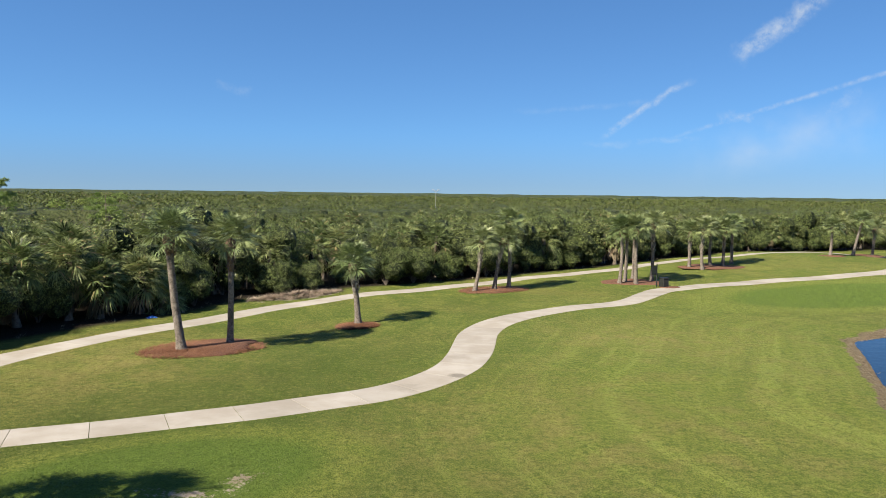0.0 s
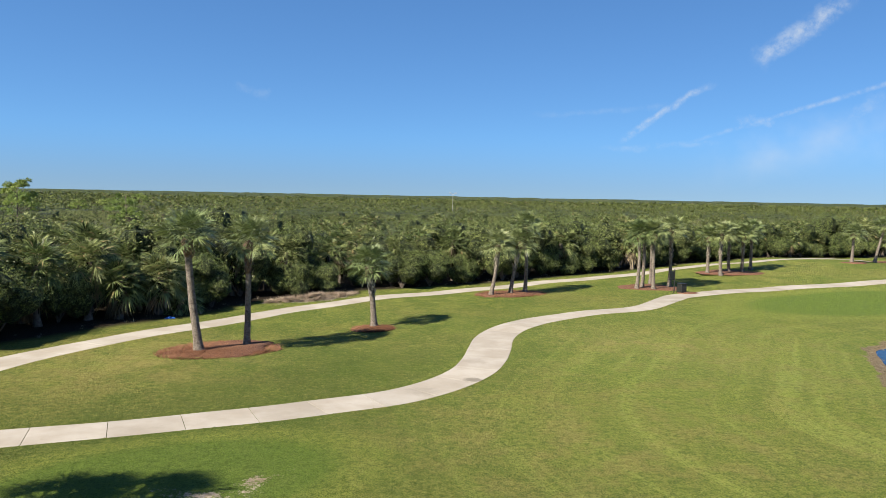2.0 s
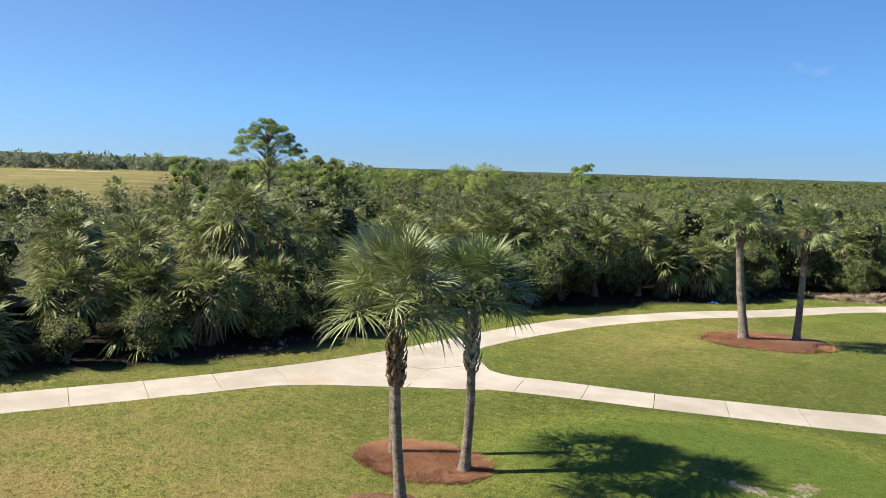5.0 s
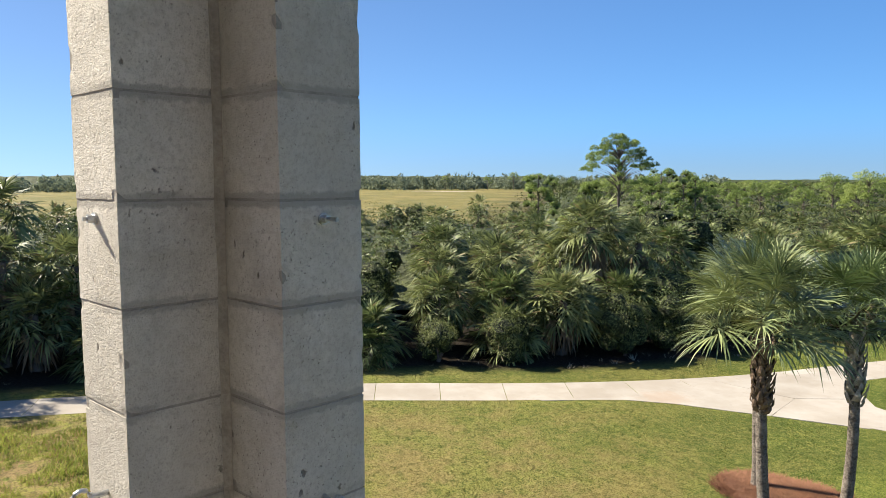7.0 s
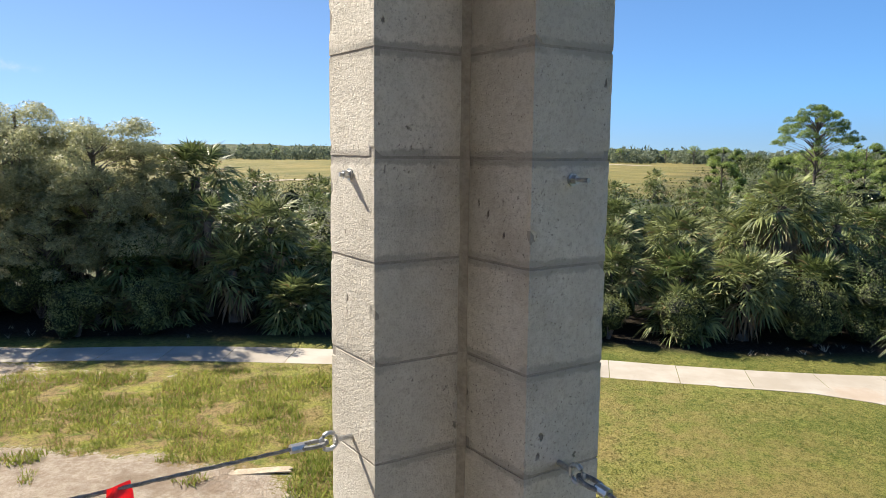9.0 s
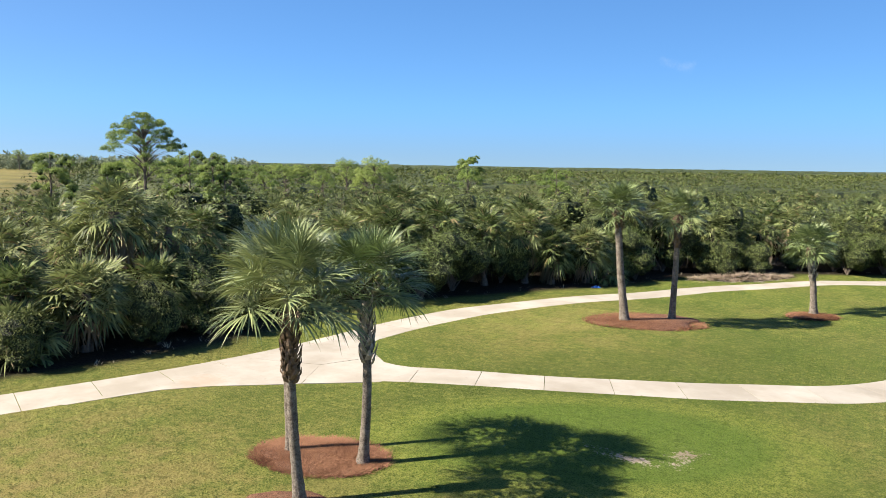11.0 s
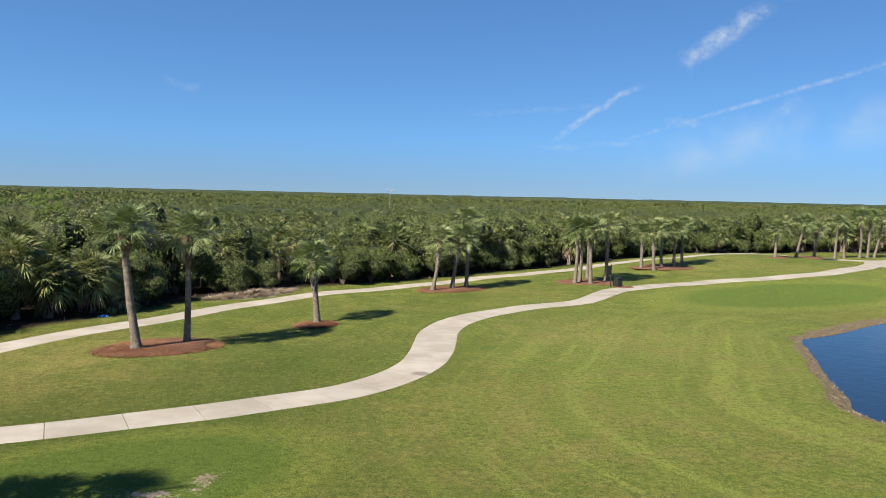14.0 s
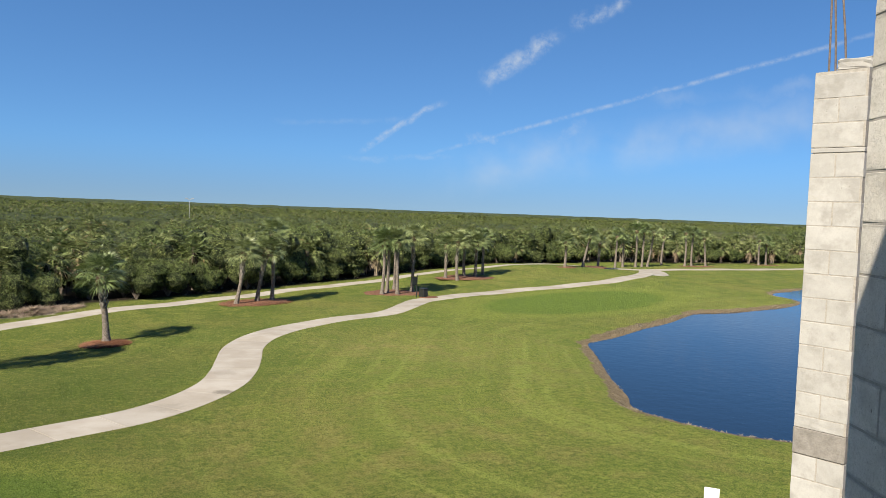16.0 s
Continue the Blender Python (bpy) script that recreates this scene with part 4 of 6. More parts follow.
def limbs(verts, faces, rng, foot, blobs, r):
    """Tapered limbs from a foot to each lump."""
    for c, s in blobs:
        pts = [np.array(foot, float), np.array((foot[0] * 0.6 + c[0] * 0.4 + rng.uniform(-.2, .2), foot[1] * 0.6 + c[1] * 0.4 + rng.uniform(-.2, .2), foot[2] + (c[2] - foot[2]) * 0.6)), np.array(c)]
        o = len(verts)
        for k, p in enumerate(pts):
            rr = r * (1, 0.6, 0.22)[k]
            for i in range(6):
                a = i / 6 * math.tau
                verts.append((p[0] + math.cos(a) * rr, p[1] + math.sin(a) * rr, p[2]))
        for k in range(2):
            for i in range(6):
                faces.append((o + k * 6 + i, o + k * 6 + (i + 1) % 6, o + k * 6 + 6 + (i + 1) % 6, o + k * 6 + 6 + i))


def make_shrub(name, seed, w, h, count, size, mat, label, category, n=9, core=0.56, thin=1.0, up=0.35, trunk=0.06):
    rng = random.Random(seed)
    ob = new(name)
    bl = lumps(rng, w, h, n)
    v, f = leaf_cloud(bl, count, size, rng, up, core, thin)
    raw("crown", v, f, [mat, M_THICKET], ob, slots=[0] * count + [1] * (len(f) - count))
    v, f = [], []
    limbs(v, f, rng, (0, 0, -0.1), bl, trunk)
    raw("stem", v, f, M_BARK, ob)
    return tagged(ob, label, category)


def make_wild_palm(seed, h, label, fronds=40, skirt=10, scale=1.0, leaflets=16, far=False):
    rng = random.Random(seed)
    ob = new("wild_cabbage_palm")
    trunk_mesh(ob, rng, (rng.uniform(-.15, .15), rng.uniform(-.15, .15)), h, 0.19, 0.17, M_BARK, 6 if far else 10, 6 if far else 8)
    c = crown_mesh("crown", ob, rng, fronds, 0.66 * scale, 1.1 * scale, leaflets, 2, [M_FROND_WILD, M_SKIRT], skirt, -38, 0.42)
    c.location = (0, 0, h)
    # added core of stalks round the trunk, near black for shade under the fans
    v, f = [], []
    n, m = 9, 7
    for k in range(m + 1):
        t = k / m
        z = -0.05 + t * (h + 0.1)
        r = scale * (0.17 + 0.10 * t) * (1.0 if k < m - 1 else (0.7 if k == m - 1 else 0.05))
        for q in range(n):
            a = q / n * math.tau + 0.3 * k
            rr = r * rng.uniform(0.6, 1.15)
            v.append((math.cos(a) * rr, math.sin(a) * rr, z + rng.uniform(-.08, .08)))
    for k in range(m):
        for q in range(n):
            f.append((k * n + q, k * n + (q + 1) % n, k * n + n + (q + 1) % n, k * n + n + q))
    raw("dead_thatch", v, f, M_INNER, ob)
    return tagged(ob, label, "palm tree", "wild palms")


def make_bare_shrub(seed, w, h):
    rng = random.Random(seed)
    ob = new("bare_shrub")
    v, f = [], []
    for i in range(170):
        a, r = rng.uniform(0, 6.28), w / 2 * math.sqrt(rng.random())
        z = h * rng.uniform(0.3, 1.0) * (1 - 0.4 * (2 * r / w) ** 2)
        tip = np.array((math.cos(a) * r, math.sin(a) * r, z))
        base = tip * np.array((0.45, 0.45, 0.0)) + np.array((0, 0, z * rng.uniform(0.1, 0.5)))
        s = np.array((rng.uniform(-1, 1), rng.uniform(-1, 1), 0.2))
        s = s / np.linalg.norm(s) * rng.uniform(0.010, 0.022)
        b = len(v)
        v += [base + s, base - s, tip]
        f.append((b, b + 1, b + 2))
        for _ in range(4):
            m = base + (tip - base) * rng.uniform(0.4, 1)
            q = m + np.array((rng.uniform(-.5, .5), rng.uniform(-.5, .5), rng.uniform(0.1, .6)))
            b = len(v)
            v += [m + s * 0.6, m - s * 0.6, q]
            f.append((b, b + 1, b + 2))
    raw("twig_tangle", v, f, M_TWIG, ob)
    return tagged(ob, "leafless grey shrub among the wild growth", "shrub", "bare shrubs")


kinds = {
    "shrub": [make_shrub("glossy_shrub", 100 + i, w, h, n, 0.062, M_LEAF, "dense glossy green shrub at the edge of the wild growth", "shrub", 11, 0.74)
              for i, (w, h, n) in enumerate(((4.2, 3.8, 6600), (3.4, 4.6, 6000), (4.6, 5.0, 7400)))],
    "olive": [make_shrub("grey_green_shrub", 110 + i, w, h, n, 0.055, M_OLIVE, "grey-green leafy shrub at the edge of the wild growth", "shrub", 10, 0.7, 0.8)
              for i, (w, h, n) in enumerate(((2.6, 2.4, 4200), (3.6, 4.2, 5200)))],
    "palm": [make_wild_palm(120 + i, h, "wild cabbage palm with drooping fans and dead skirt", 50, s, k, 17) for i, (h, s, k) in enumerate(((2.3, 14, 1.15), (3.5, 20, 1.15), (4.5, 20, 1.1), (0.9, 4, 1.1)))] + [make_wild_palm(129, 4.3, "wild cabbage palm with a mostly dead brown crown", 24, 26, 1.0, 18)],
    "palm_far": [make_wild_palm(140 + i, h, "wild cabbage palm rising from dense scrub", 24, s, k, 13, True) for i, (h, s, k) in enumerate(((2.7, 5, 1.1), (3.4, 6, 1.1), (4.0, 8, 1.05)))],
    "shrub_far": [make_shrub("scrub_tree", 150 + i, w, h, 1950, 0.088, m, "rounded leafy scrub tree in dense growth", "shrub", 9, 0.66) for i, (w, h, m) in enumerate(((5.0, 4.6, M_LEAF), (5.6, 5.2, M_FAR), (4.4, 5.4, M_LEAF)))],
    "bare": [make_bare_shrub(130 + i, 3.4, 4.2) for i in range(2)],
}
used = set()
deep_rows = []


def place(kind, i, x, y, s=1.0, group=""):
    src = kinds[kind][i % len(kinds[kind])]
    m = pose(x, y, ground_z(x, y), 0, 0, random.uniform(0, 360)) @ Matrix.Scale(s, 4)
    if src.name in used:
        ob = copy_thing(src, m)
    else:
        used.add(src.name)
        src.matrix_basis = m
        ob = src
    tagged(ob, group=group or "wild growth")
    return ob


def plant_edge():
    rng = random.Random(7)
    random.seed(11)
    line = WOOD_EDGE
    t = np.gradient(line, axis=0)
    t /= np.linalg.norm(t, axis=1)[:, None]
    back = np.stack([-t[:, 1], t[:, 0]], 1)
    spots = []
    for row, (deep, gap) in enumerate(((1.2, 1.9), (2.9, 2.0), (4.8, 2.2), (7.0, 2.4), (9.6, 2.7), (12.6, 3.0), (16, 3.4), (20, 3.8), (25, 4.2), (31, 4.6), (38, 5.2), (46, 6.0), (55, 6.8), (65, 8.0), (77, 9.2))):
        s = 0.0
        last = None
        for i in range(len(line)):
            x, y = line[i]
            if not (-38 < y and x < 128):
                continue
            q = line[i] + back[i] * (deep + rng.uniform(-1.0, 1.0))
            if last is not None and np.linalg.norm(q - last) < gap * rng.uniform(0.85, 1.2) * (1.0 if np.hypot(x, y) < 62 else 1.5):
                continue
            last = q
            spots.append((row, q[0], q[1]))
    for row, x, y in spots:
        glossy = 0.68 if (y > 52 and x < 60) else 0.15
        low = y < 33
        r = rng.random()
        if row >= 6:
            kind, k, s = ("palm_far", rng.randrange(3), rng.uniform(0.85, 1.15)) if r < 0.68 else (("shrub_far", rng.randrange(3), rng.uniform(0.7, 1.1)) if r < 0.96 else ("bare", rng.randrange(2), rng.uniform(1.0, 1.3)))
        elif row == 0:
            if y < 58 and r > (0.75 if -2 < y < 24 else 0.2):
                continue
            if y < 58:
                r /= 0.75 if -2 < y < 24 else 0.2
            if low:
                kind, k, s = ("olive", 0, rng.uniform(0.75, 1.1)) if r < 0.8 else ("palm", 3, rng.uniform(0.7, 1.0))
            elif r < glossy + 0.25:
                kind, k, s = "shrub", rng.randrange(3), rng.uniform(0.7, 0.95)
            else:
                kind, k, s = "palm", rng.choice((0, 3, 3)), rng.uniform(0.9, 1.15)
        elif row == 1:
            if low:
                kind, k, s = ("palm", rng.choice((3, 3, 0)), rng.uniform(0.95, 1.2)) if r < 0.68 else (("shrub", rng.randrange(3), rng.uniform(0.7, 0.85)) if r < 0.8 else ("olive", 1, rng.uniform(0.8, 0.95)))
            elif r < glossy:
                kind, k, s = "shrub", rng.randrange(3), rng.uniform(0.95, 1.2)
            else:
                kind, k, s = "palm", rng.choice((0, 1)), rng.uniform(0.95, 1.15)
        elif row == 2:
            if r < (0.12 if low else (0.2 if y < 52 else 0.36)):
                kind, k, s = "shrub", rng.randrange(3), rng.uniform(0.9, 1.15)
            else:
                kind, k, s = "palm", (0 if low else rng.choice((0, 1, 1))), rng.uniform(0.95, 1.15)
        else:
            if r < 0.72:
                kind, k, s = "palm", rng.choice((0, 1, 1, 2)), rng.uniform(0.85, 1.12)
            elif r < 0.82:
                kind, k, s = "shrub", rng.randrange(3), rng.uniform(1.0, 1.3)
            elif r < 0.92:
                kind, k, s = "olive", 1, rng.uniform(1.0, 1.45)
            else:
                kind, k, s = "bare", rng.randrange(2), rng.uniform(1.0, 1.3)
        if kind == "palm" and row > 0 and rng.random() < 0.08:
            k = 4
        if math.hypot(x, y) > 58 or row >= 5:
            if kind == "palm" and k != 4:
                kind, k = "palm_far", {0: 0, 1: 1, 2: 2, 3: 0}[k]
            elif kind == "shrub" and row > 0:
                kind = "shrub_far"
        if row >= 8:
            deep_rows.append((kind, k, x, y, s, rng.uniform(0, 360)))
        else:
            place(kind, k, x, y, s)


plant_edge()
place("palm", 2, -41.05, -7.6, 1.28)
place("palm", 1, -36.5, -3.5, 1.15)


def join_deep_rows():
    """The plants further in, too many to tell apart, as one mesh for each foliage."""
    sets = {}
    for kind, k, x, y, s, turn in deep_rows:
        src = kinds[kind][k % len(kinds[kind])]
        m = np.array(pose(x, y, 0, 0, 0, turn) @ Matrix.Scale(s, 4))
        for ob in src.children:
            me = ob.data
            co = np.empty(len(me.vertices) * 3, np.float32)
            me.vertices.foreach_get("co", co)
            co = co.reshape(-1, 3) + np.array(ob.location)
            sets.setdefault(tuple(x.name for x in me.materials), []).append((co @ m[:3, :3].T + m[:3, 3], me))
    for names, items in sets.items():
        V, F, S, base = [], [], [], 0
        for co, me in items:
            V.append(co)
            F += [tuple(base + i for i in p.vertices) for p in me.polygons]
            S += [p.material_index for p in me.polygons]
            base += len(co)
        ob = raw("scrub_growth", np.concatenate(V).tolist(), F, [bpy.data.materials[q] for q in names], slots=S)
        tagged(ob, "dense wild palms and scrub further in", "woods", kind="stuff")


join_deep_rows()


def triangles(name, V, mat):
    """Loose triangles, given as stacks of corners, as one mesh."""
    V = np.concatenate(V)
    F = np.arange(len(V)).reshape(-1, 3)
    me = bpy.data.meshes.new(name)
    me.vertices.add(len(V))
    me.vertices.foreach_set("co", V.astype(np.float32).ravel())
    me.loops.add(len(V))
    me.loops.foreach_set("vertex_index", F.ravel().astype(np.int32))
    me.polygons.add(len(F))
    me.polygons.foreach_set("loop_start", (np.arange(len(F)) * 3).astype(np.int32))
    me.update(calc_edges=True)
    return link_mesh(name, me, mat)


# far woods: joined clumps, then a rolling canopy to the horizon
def make_far_woods():
    rng = np.random.RandomState(5)
    V = []
    for lo, hi, step, leaf, nl in ((24, 90, 4.6, 0.17, 120), (90, 220, 6.0, 0.30, 52), (220, 520, 9.0, 0.75, 18)):
        xs = np.arange(-560, 560, step)
        ys = np.arange(-160, 640, step)
        X, Y = np.meshgrid(xs, ys)
        X = (X + rng.uniform(-.45, .45, X.shape) * step).ravel()
        Y = (Y + rng.uniform(-.45, .45, Y.shape) * step).ravel()
        W = wood_side(X, Y)
        az = np.degrees(np.arctan2(X, Y))
        keep = (W > lo) & (W < hi) & (az > -128) & (az < 62)
        field = (X < -100) & (Y < 50 + (-X - 100) * 0.6)
        keep &= ~field
        X, Y = X[keep], Y[keep]
        for x, y in zip(X, Y):
            pn = noise.noise((x * 0.02, y * 0.02, 0.3))
            h = (3.7 if lo < 80 else 5.0) + 1.4 * pn + rng.uniform(-1.4, 1.1)
            r = step * rng.uniform(0.35, 0.78)
            h += (r / step - 0.55) * 3.0
            d = rng.normal(size=(nl, 3))
            d[:, 2] = np.abs(d[:, 2])
            d /= np.linalg.norm(d, axis=1)[:, None]
            P = np.array((x, y, h - 2.0)) + d * np.array((r, r, 2.0 + rng.uniform(-.2, .7))) * rng.uniform(0.75, 1.1, (nl, 1))
            nr = d * 0.5 + rng.normal(size=(nl, 3)) * 0.6 + np.array((0, 0, 0.3))
            a = np.cross(nr, rng.normal(size=(nl, 3)))
            a *= leaf / np.linalg.norm(a, axis=1)[:, None]
            b = np.cross(nr, a)
            b *= leaf * 0.6 / np.linalg.norm(b, axis=1)[:, None]
            V.append(np.stack([P - a, P + b, P + a - b * 0.4], 1).reshape(-1, 3))
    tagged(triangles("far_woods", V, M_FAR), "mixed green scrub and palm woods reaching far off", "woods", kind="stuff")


def make_tree_belt():
    """The line of trees beyond the meadow."""
    rng = np.random.RandomState(6)
    V = []
    for _ in range(520):
        az, dd = radians(rng.uniform(-122, -48)), rng.uniform(620, 720)
        x, y = math.sin(az) * dd, math.cos(az) * dd
        h, r = rng.uniform(6, 13.5), rng.uniform(3.5, 8)
        d = rng.normal(size=(90, 3))
        d[:, 2] = np.abs(d[:, 2])
        d /= np.linalg.norm(d, axis=1)[:, None]
        P = np.array((x, y, h * 0.35)) + d * np.array((r, r, h * 0.65)) * rng.uniform(0.75, 1.03, (90, 1))
        P[:25, 2] *= rng.uniform(0.1, 0.6, 25)
        a = rng.normal(size=(90, 3)) * 0.9
        b = rng.normal(size=(90, 3)) * 0.9
        V.append(np.stack([P - a, P + b, P + a - b * 0.4], 1).reshape(-1, 3))
    tagged(triangles("tree_belt", V, M_HAZE_TINTED), "line of trees beyond the meadow, haze put into its grey-green colour", "woods", kind="stuff")


def canopy_height(X, Y):
    Z = np.zeros(X.shape)
    for i in range(X.shape[0]):
        for j in range(X.shape[1]):
            x, y = X[i, j], Y[i, j]
            Z[i, j] = 3.6 + 0.9 * noise.noise((x * 0.02, y * 0.02, 0.3)) + 1.1 * noise.noise((x * 0.11, y * 0.11, 4.0)) + 0.5 * noise.noise((x * 0.33, y * 0.33, 9.0))
            far = min(1.0, max(0.0, (math.hypot(x, y) - 600) / 500))
            Z[i, j] += far * (3.0 * noise.noise((x * 0.004, y * 0.004, 1.0)) + 3.5 * max(0.0, noise.noise((x * 0.015, y * 0.015, 2.0))))
    return Z


def make_canopy():
    rad = [34.0]
    while rad[-1] < 3900:
        rad.append(rad[-1] * 1.022 + 0.25)
    rad = np.array(rad)
    ang = np.radians(np.arange(-130, 66, 0.42))
    R, A = np.meshgrid(rad, ang)
    X, Y = R * np.sin(A), R * np.cos(A)
    W = wood_side(X, Y)
    field = np.clip((-X - 92) / 12, 0, 1) * np.clip((58 - Y + (-X - 100) * 0.6) / 10, 0, 1) * np.clip((720 + X) / 25, 0, 1)
    Z = canopy_height(X, Y)
    Z = Z * np.clip((W - 9) / 14, 0, 1) * (1 - field) * np.where(W < 90, 0.66, 1.0)
    Z = Z + np.clip((-X - 700) / 60, 0, 1) * (7.0 + 2.0 * np.sin(X * 0.05 + Y * 0.04)) * np.clip((620 - Y) / 200, 0, 1)
    ok = (Z > 0.4)
    nr = len(rad)
    faces = []
    for i in range(len(ang) - 1):
        for j in range(nr - 1):
            if ok[i, j] and ok[i + 1, j] and ok[i, j + 1] and ok[i + 1, j + 1]:
                a = i * nr + j
                faces.append((a, a + nr, a + nr + 1, a + 1))
    me = bpy.data.meshes.new("woods_canopy")
    me.from_pydata(np.stack([X, Y, Z], -1).reshape(-1, 3).tolist(), [], faces)
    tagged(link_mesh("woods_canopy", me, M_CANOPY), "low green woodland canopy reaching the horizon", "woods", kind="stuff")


def make_canopy_material():
    m, N = material("woods_canopy")
    pos = N("ShaderNodeNewGeometry").outputs["Position"]
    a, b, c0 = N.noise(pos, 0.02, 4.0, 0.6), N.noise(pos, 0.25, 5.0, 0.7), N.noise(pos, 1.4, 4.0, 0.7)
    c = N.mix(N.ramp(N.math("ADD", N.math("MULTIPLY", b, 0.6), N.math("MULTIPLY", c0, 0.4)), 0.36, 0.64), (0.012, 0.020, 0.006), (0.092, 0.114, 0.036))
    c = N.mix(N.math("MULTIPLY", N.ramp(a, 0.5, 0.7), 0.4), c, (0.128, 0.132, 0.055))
    finish(N, c, 0.7, N.math("ADD", b, c0), 1.0, 0.8, spec=0.2)
    return m


M_CANOPY = make_canopy_material()
make_far_woods()
make_tree_belt()
make_canopy()


# ---------------------------------------------------------------- the building that the view is from
P_WAY, U_WAY = Vector((math.cos(radians(25.47)), math.sin(radians(25.47)), 0)), Vector((-math.sin(radians(25.47)), math.cos(radians(25.47)), 0))
BUILDING = Matrix.Translation((-1.290, 0.259, 0)) @ Matrix.Rotation(radians(25.47), 4, "Z")  # x along the golf side, y outwards; origin at the inner corner
FLOOR_Z, COURSE, JOINT = 6.50, 0.2032, 7.948


def rough_block(lo, hi, seed, bevel=0.002, wear=0.0012):
    """A block with softened, slightly chipped edges."""
    rng = random.Random(seed)
    bm = bmesh.new()
    bmesh.ops.create_cube(bm, size=1)
    lo, hi = Vector(lo), Vector(hi)
    for v in bm.verts:
        v.co = Vector([lo[k] + (v.co[k] + 0.5) * (hi[k] - lo[k]) for k in range(3)])
    bmesh.ops.subdivide_edges(bm, edges=bm.edges[:], cuts=2, use_grid_fill=True)
    bmesh.ops.bevel(bm, geom=[e for e in bm.edges if e.calc_face_angle(0) > 1.0], offset=bevel, segments=1, affect="EDGES")
    for v in bm.verts:
        v.co += Vector((rng.uniform(-wear, wear), rng.uniform(-wear, wear), rng.uniform(-wear, wear) * 0.7))
    return bm


def box(lo, hi):
    bm = bmesh.new()
    bmesh.ops.create_cube(bm, size=1)
    for v in bm.verts:
        v.co = Vector([lo[k] + (v.co[k] + 0.5) * (hi[k] - lo[k]) for k in range(3)])
    return bm


def worn_block(lo, hi, seed):
    """A block with chipped, uneven arrises and slightly wavy faces."""
    rng = random.Random(seed)
    bm = bmesh.new()
    bmesh.ops.create_cube(bm, size=1)
    bmesh.ops.subdivide_edges(bm, edges=bm.edges[:], cuts=9, use_grid_fill=True)
    lo, hi = Vector(lo), Vector(hi)
    mid = (lo + hi) / 2
    chips = [(Vector((rng.choice((lo.x, hi.x)), rng.choice((lo.y, hi.y)), rng.choice((lo.z, hi.z, rng.uniform(lo.z, hi.z))))), rng.uniform(0.012, 0.024), rng.uniform(0.002, 0.006)) for _ in range(4)]
    for v in bm.verts:
        on = sum(abs(abs(c) - 0.5) < 1e-4 for c in v.co)
        p = Vector([lo[k] + (v.co[k] + 0.5) * (hi[k] - lo[k]) for k in range(3)])
        inward = Vector([(mid[k] - p[k]) / abs(mid[k] - p[k]) if abs(abs(v.co[k]) - 0.5) < 1e-4 else 0.0 for k in range(3)])
        n = noise.noise(p * 55 + Vector((seed, 0, 0)))
        deep = 0.0005 * n if on == 1 else 0.0004 + 0.0014 * abs(n)
        if on > 1:
            for c, r, d in chips:
                deep += d * max(0.0, 1 - (p - c).length / r)
        v.co = p + inward * deep
    return bm


def make_corner_column():
    col = tagged(new("corner_column"), "grey concrete block corner column with open sides", "column", kind="structure")
    col.matrix_basis = BUILDING
    a, b, t = 0.208, 0.205, 0.197
    lo_k, hi_k = -7, 10
    for k in range(lo_k, hi_k):
        z0, z1 = JOINT + COURSE * k + 0.002, JOINT + COURSE * (k + 1) - 0.002
        link("block", worn_block((-t, -a, z0), (0.0, 0.004, z1), 900 + k), M_BLOCK, col)
        link("block", worn_block((0.002 if k % 2 else -t, 0.006, z0), (b, 0.006 + t, z1), 940 + k), M_BLOCK, col)
        if k % 2:
            link("block", worn_block((-t, 0.006, z0), (0.0, 0.006 + t, z1), 980 + k), M_BLOCK, col)
    z0, z1 = JOINT + COURSE * lo_k, JOINT + COURSE * hi_k
    bm = box((-t + 0.0022, -a + 0.0022, z0), (-0.0022, t, z1))
    link("mortar", bm, M_MORTAR, col)
    link("mortar", box((-0.01, 0.0082, z0), (b - 0.0022, t + 0.003, z1)), M_MORTAR, col)
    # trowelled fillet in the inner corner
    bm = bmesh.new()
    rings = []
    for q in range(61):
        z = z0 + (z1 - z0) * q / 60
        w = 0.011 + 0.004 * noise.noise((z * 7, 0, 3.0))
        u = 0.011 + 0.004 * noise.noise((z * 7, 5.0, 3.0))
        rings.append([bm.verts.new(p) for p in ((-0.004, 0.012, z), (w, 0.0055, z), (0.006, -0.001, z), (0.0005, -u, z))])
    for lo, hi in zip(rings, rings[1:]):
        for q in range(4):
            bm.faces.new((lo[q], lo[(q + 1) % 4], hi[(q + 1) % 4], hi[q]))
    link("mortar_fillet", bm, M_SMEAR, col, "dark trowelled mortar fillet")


make_corner_column()


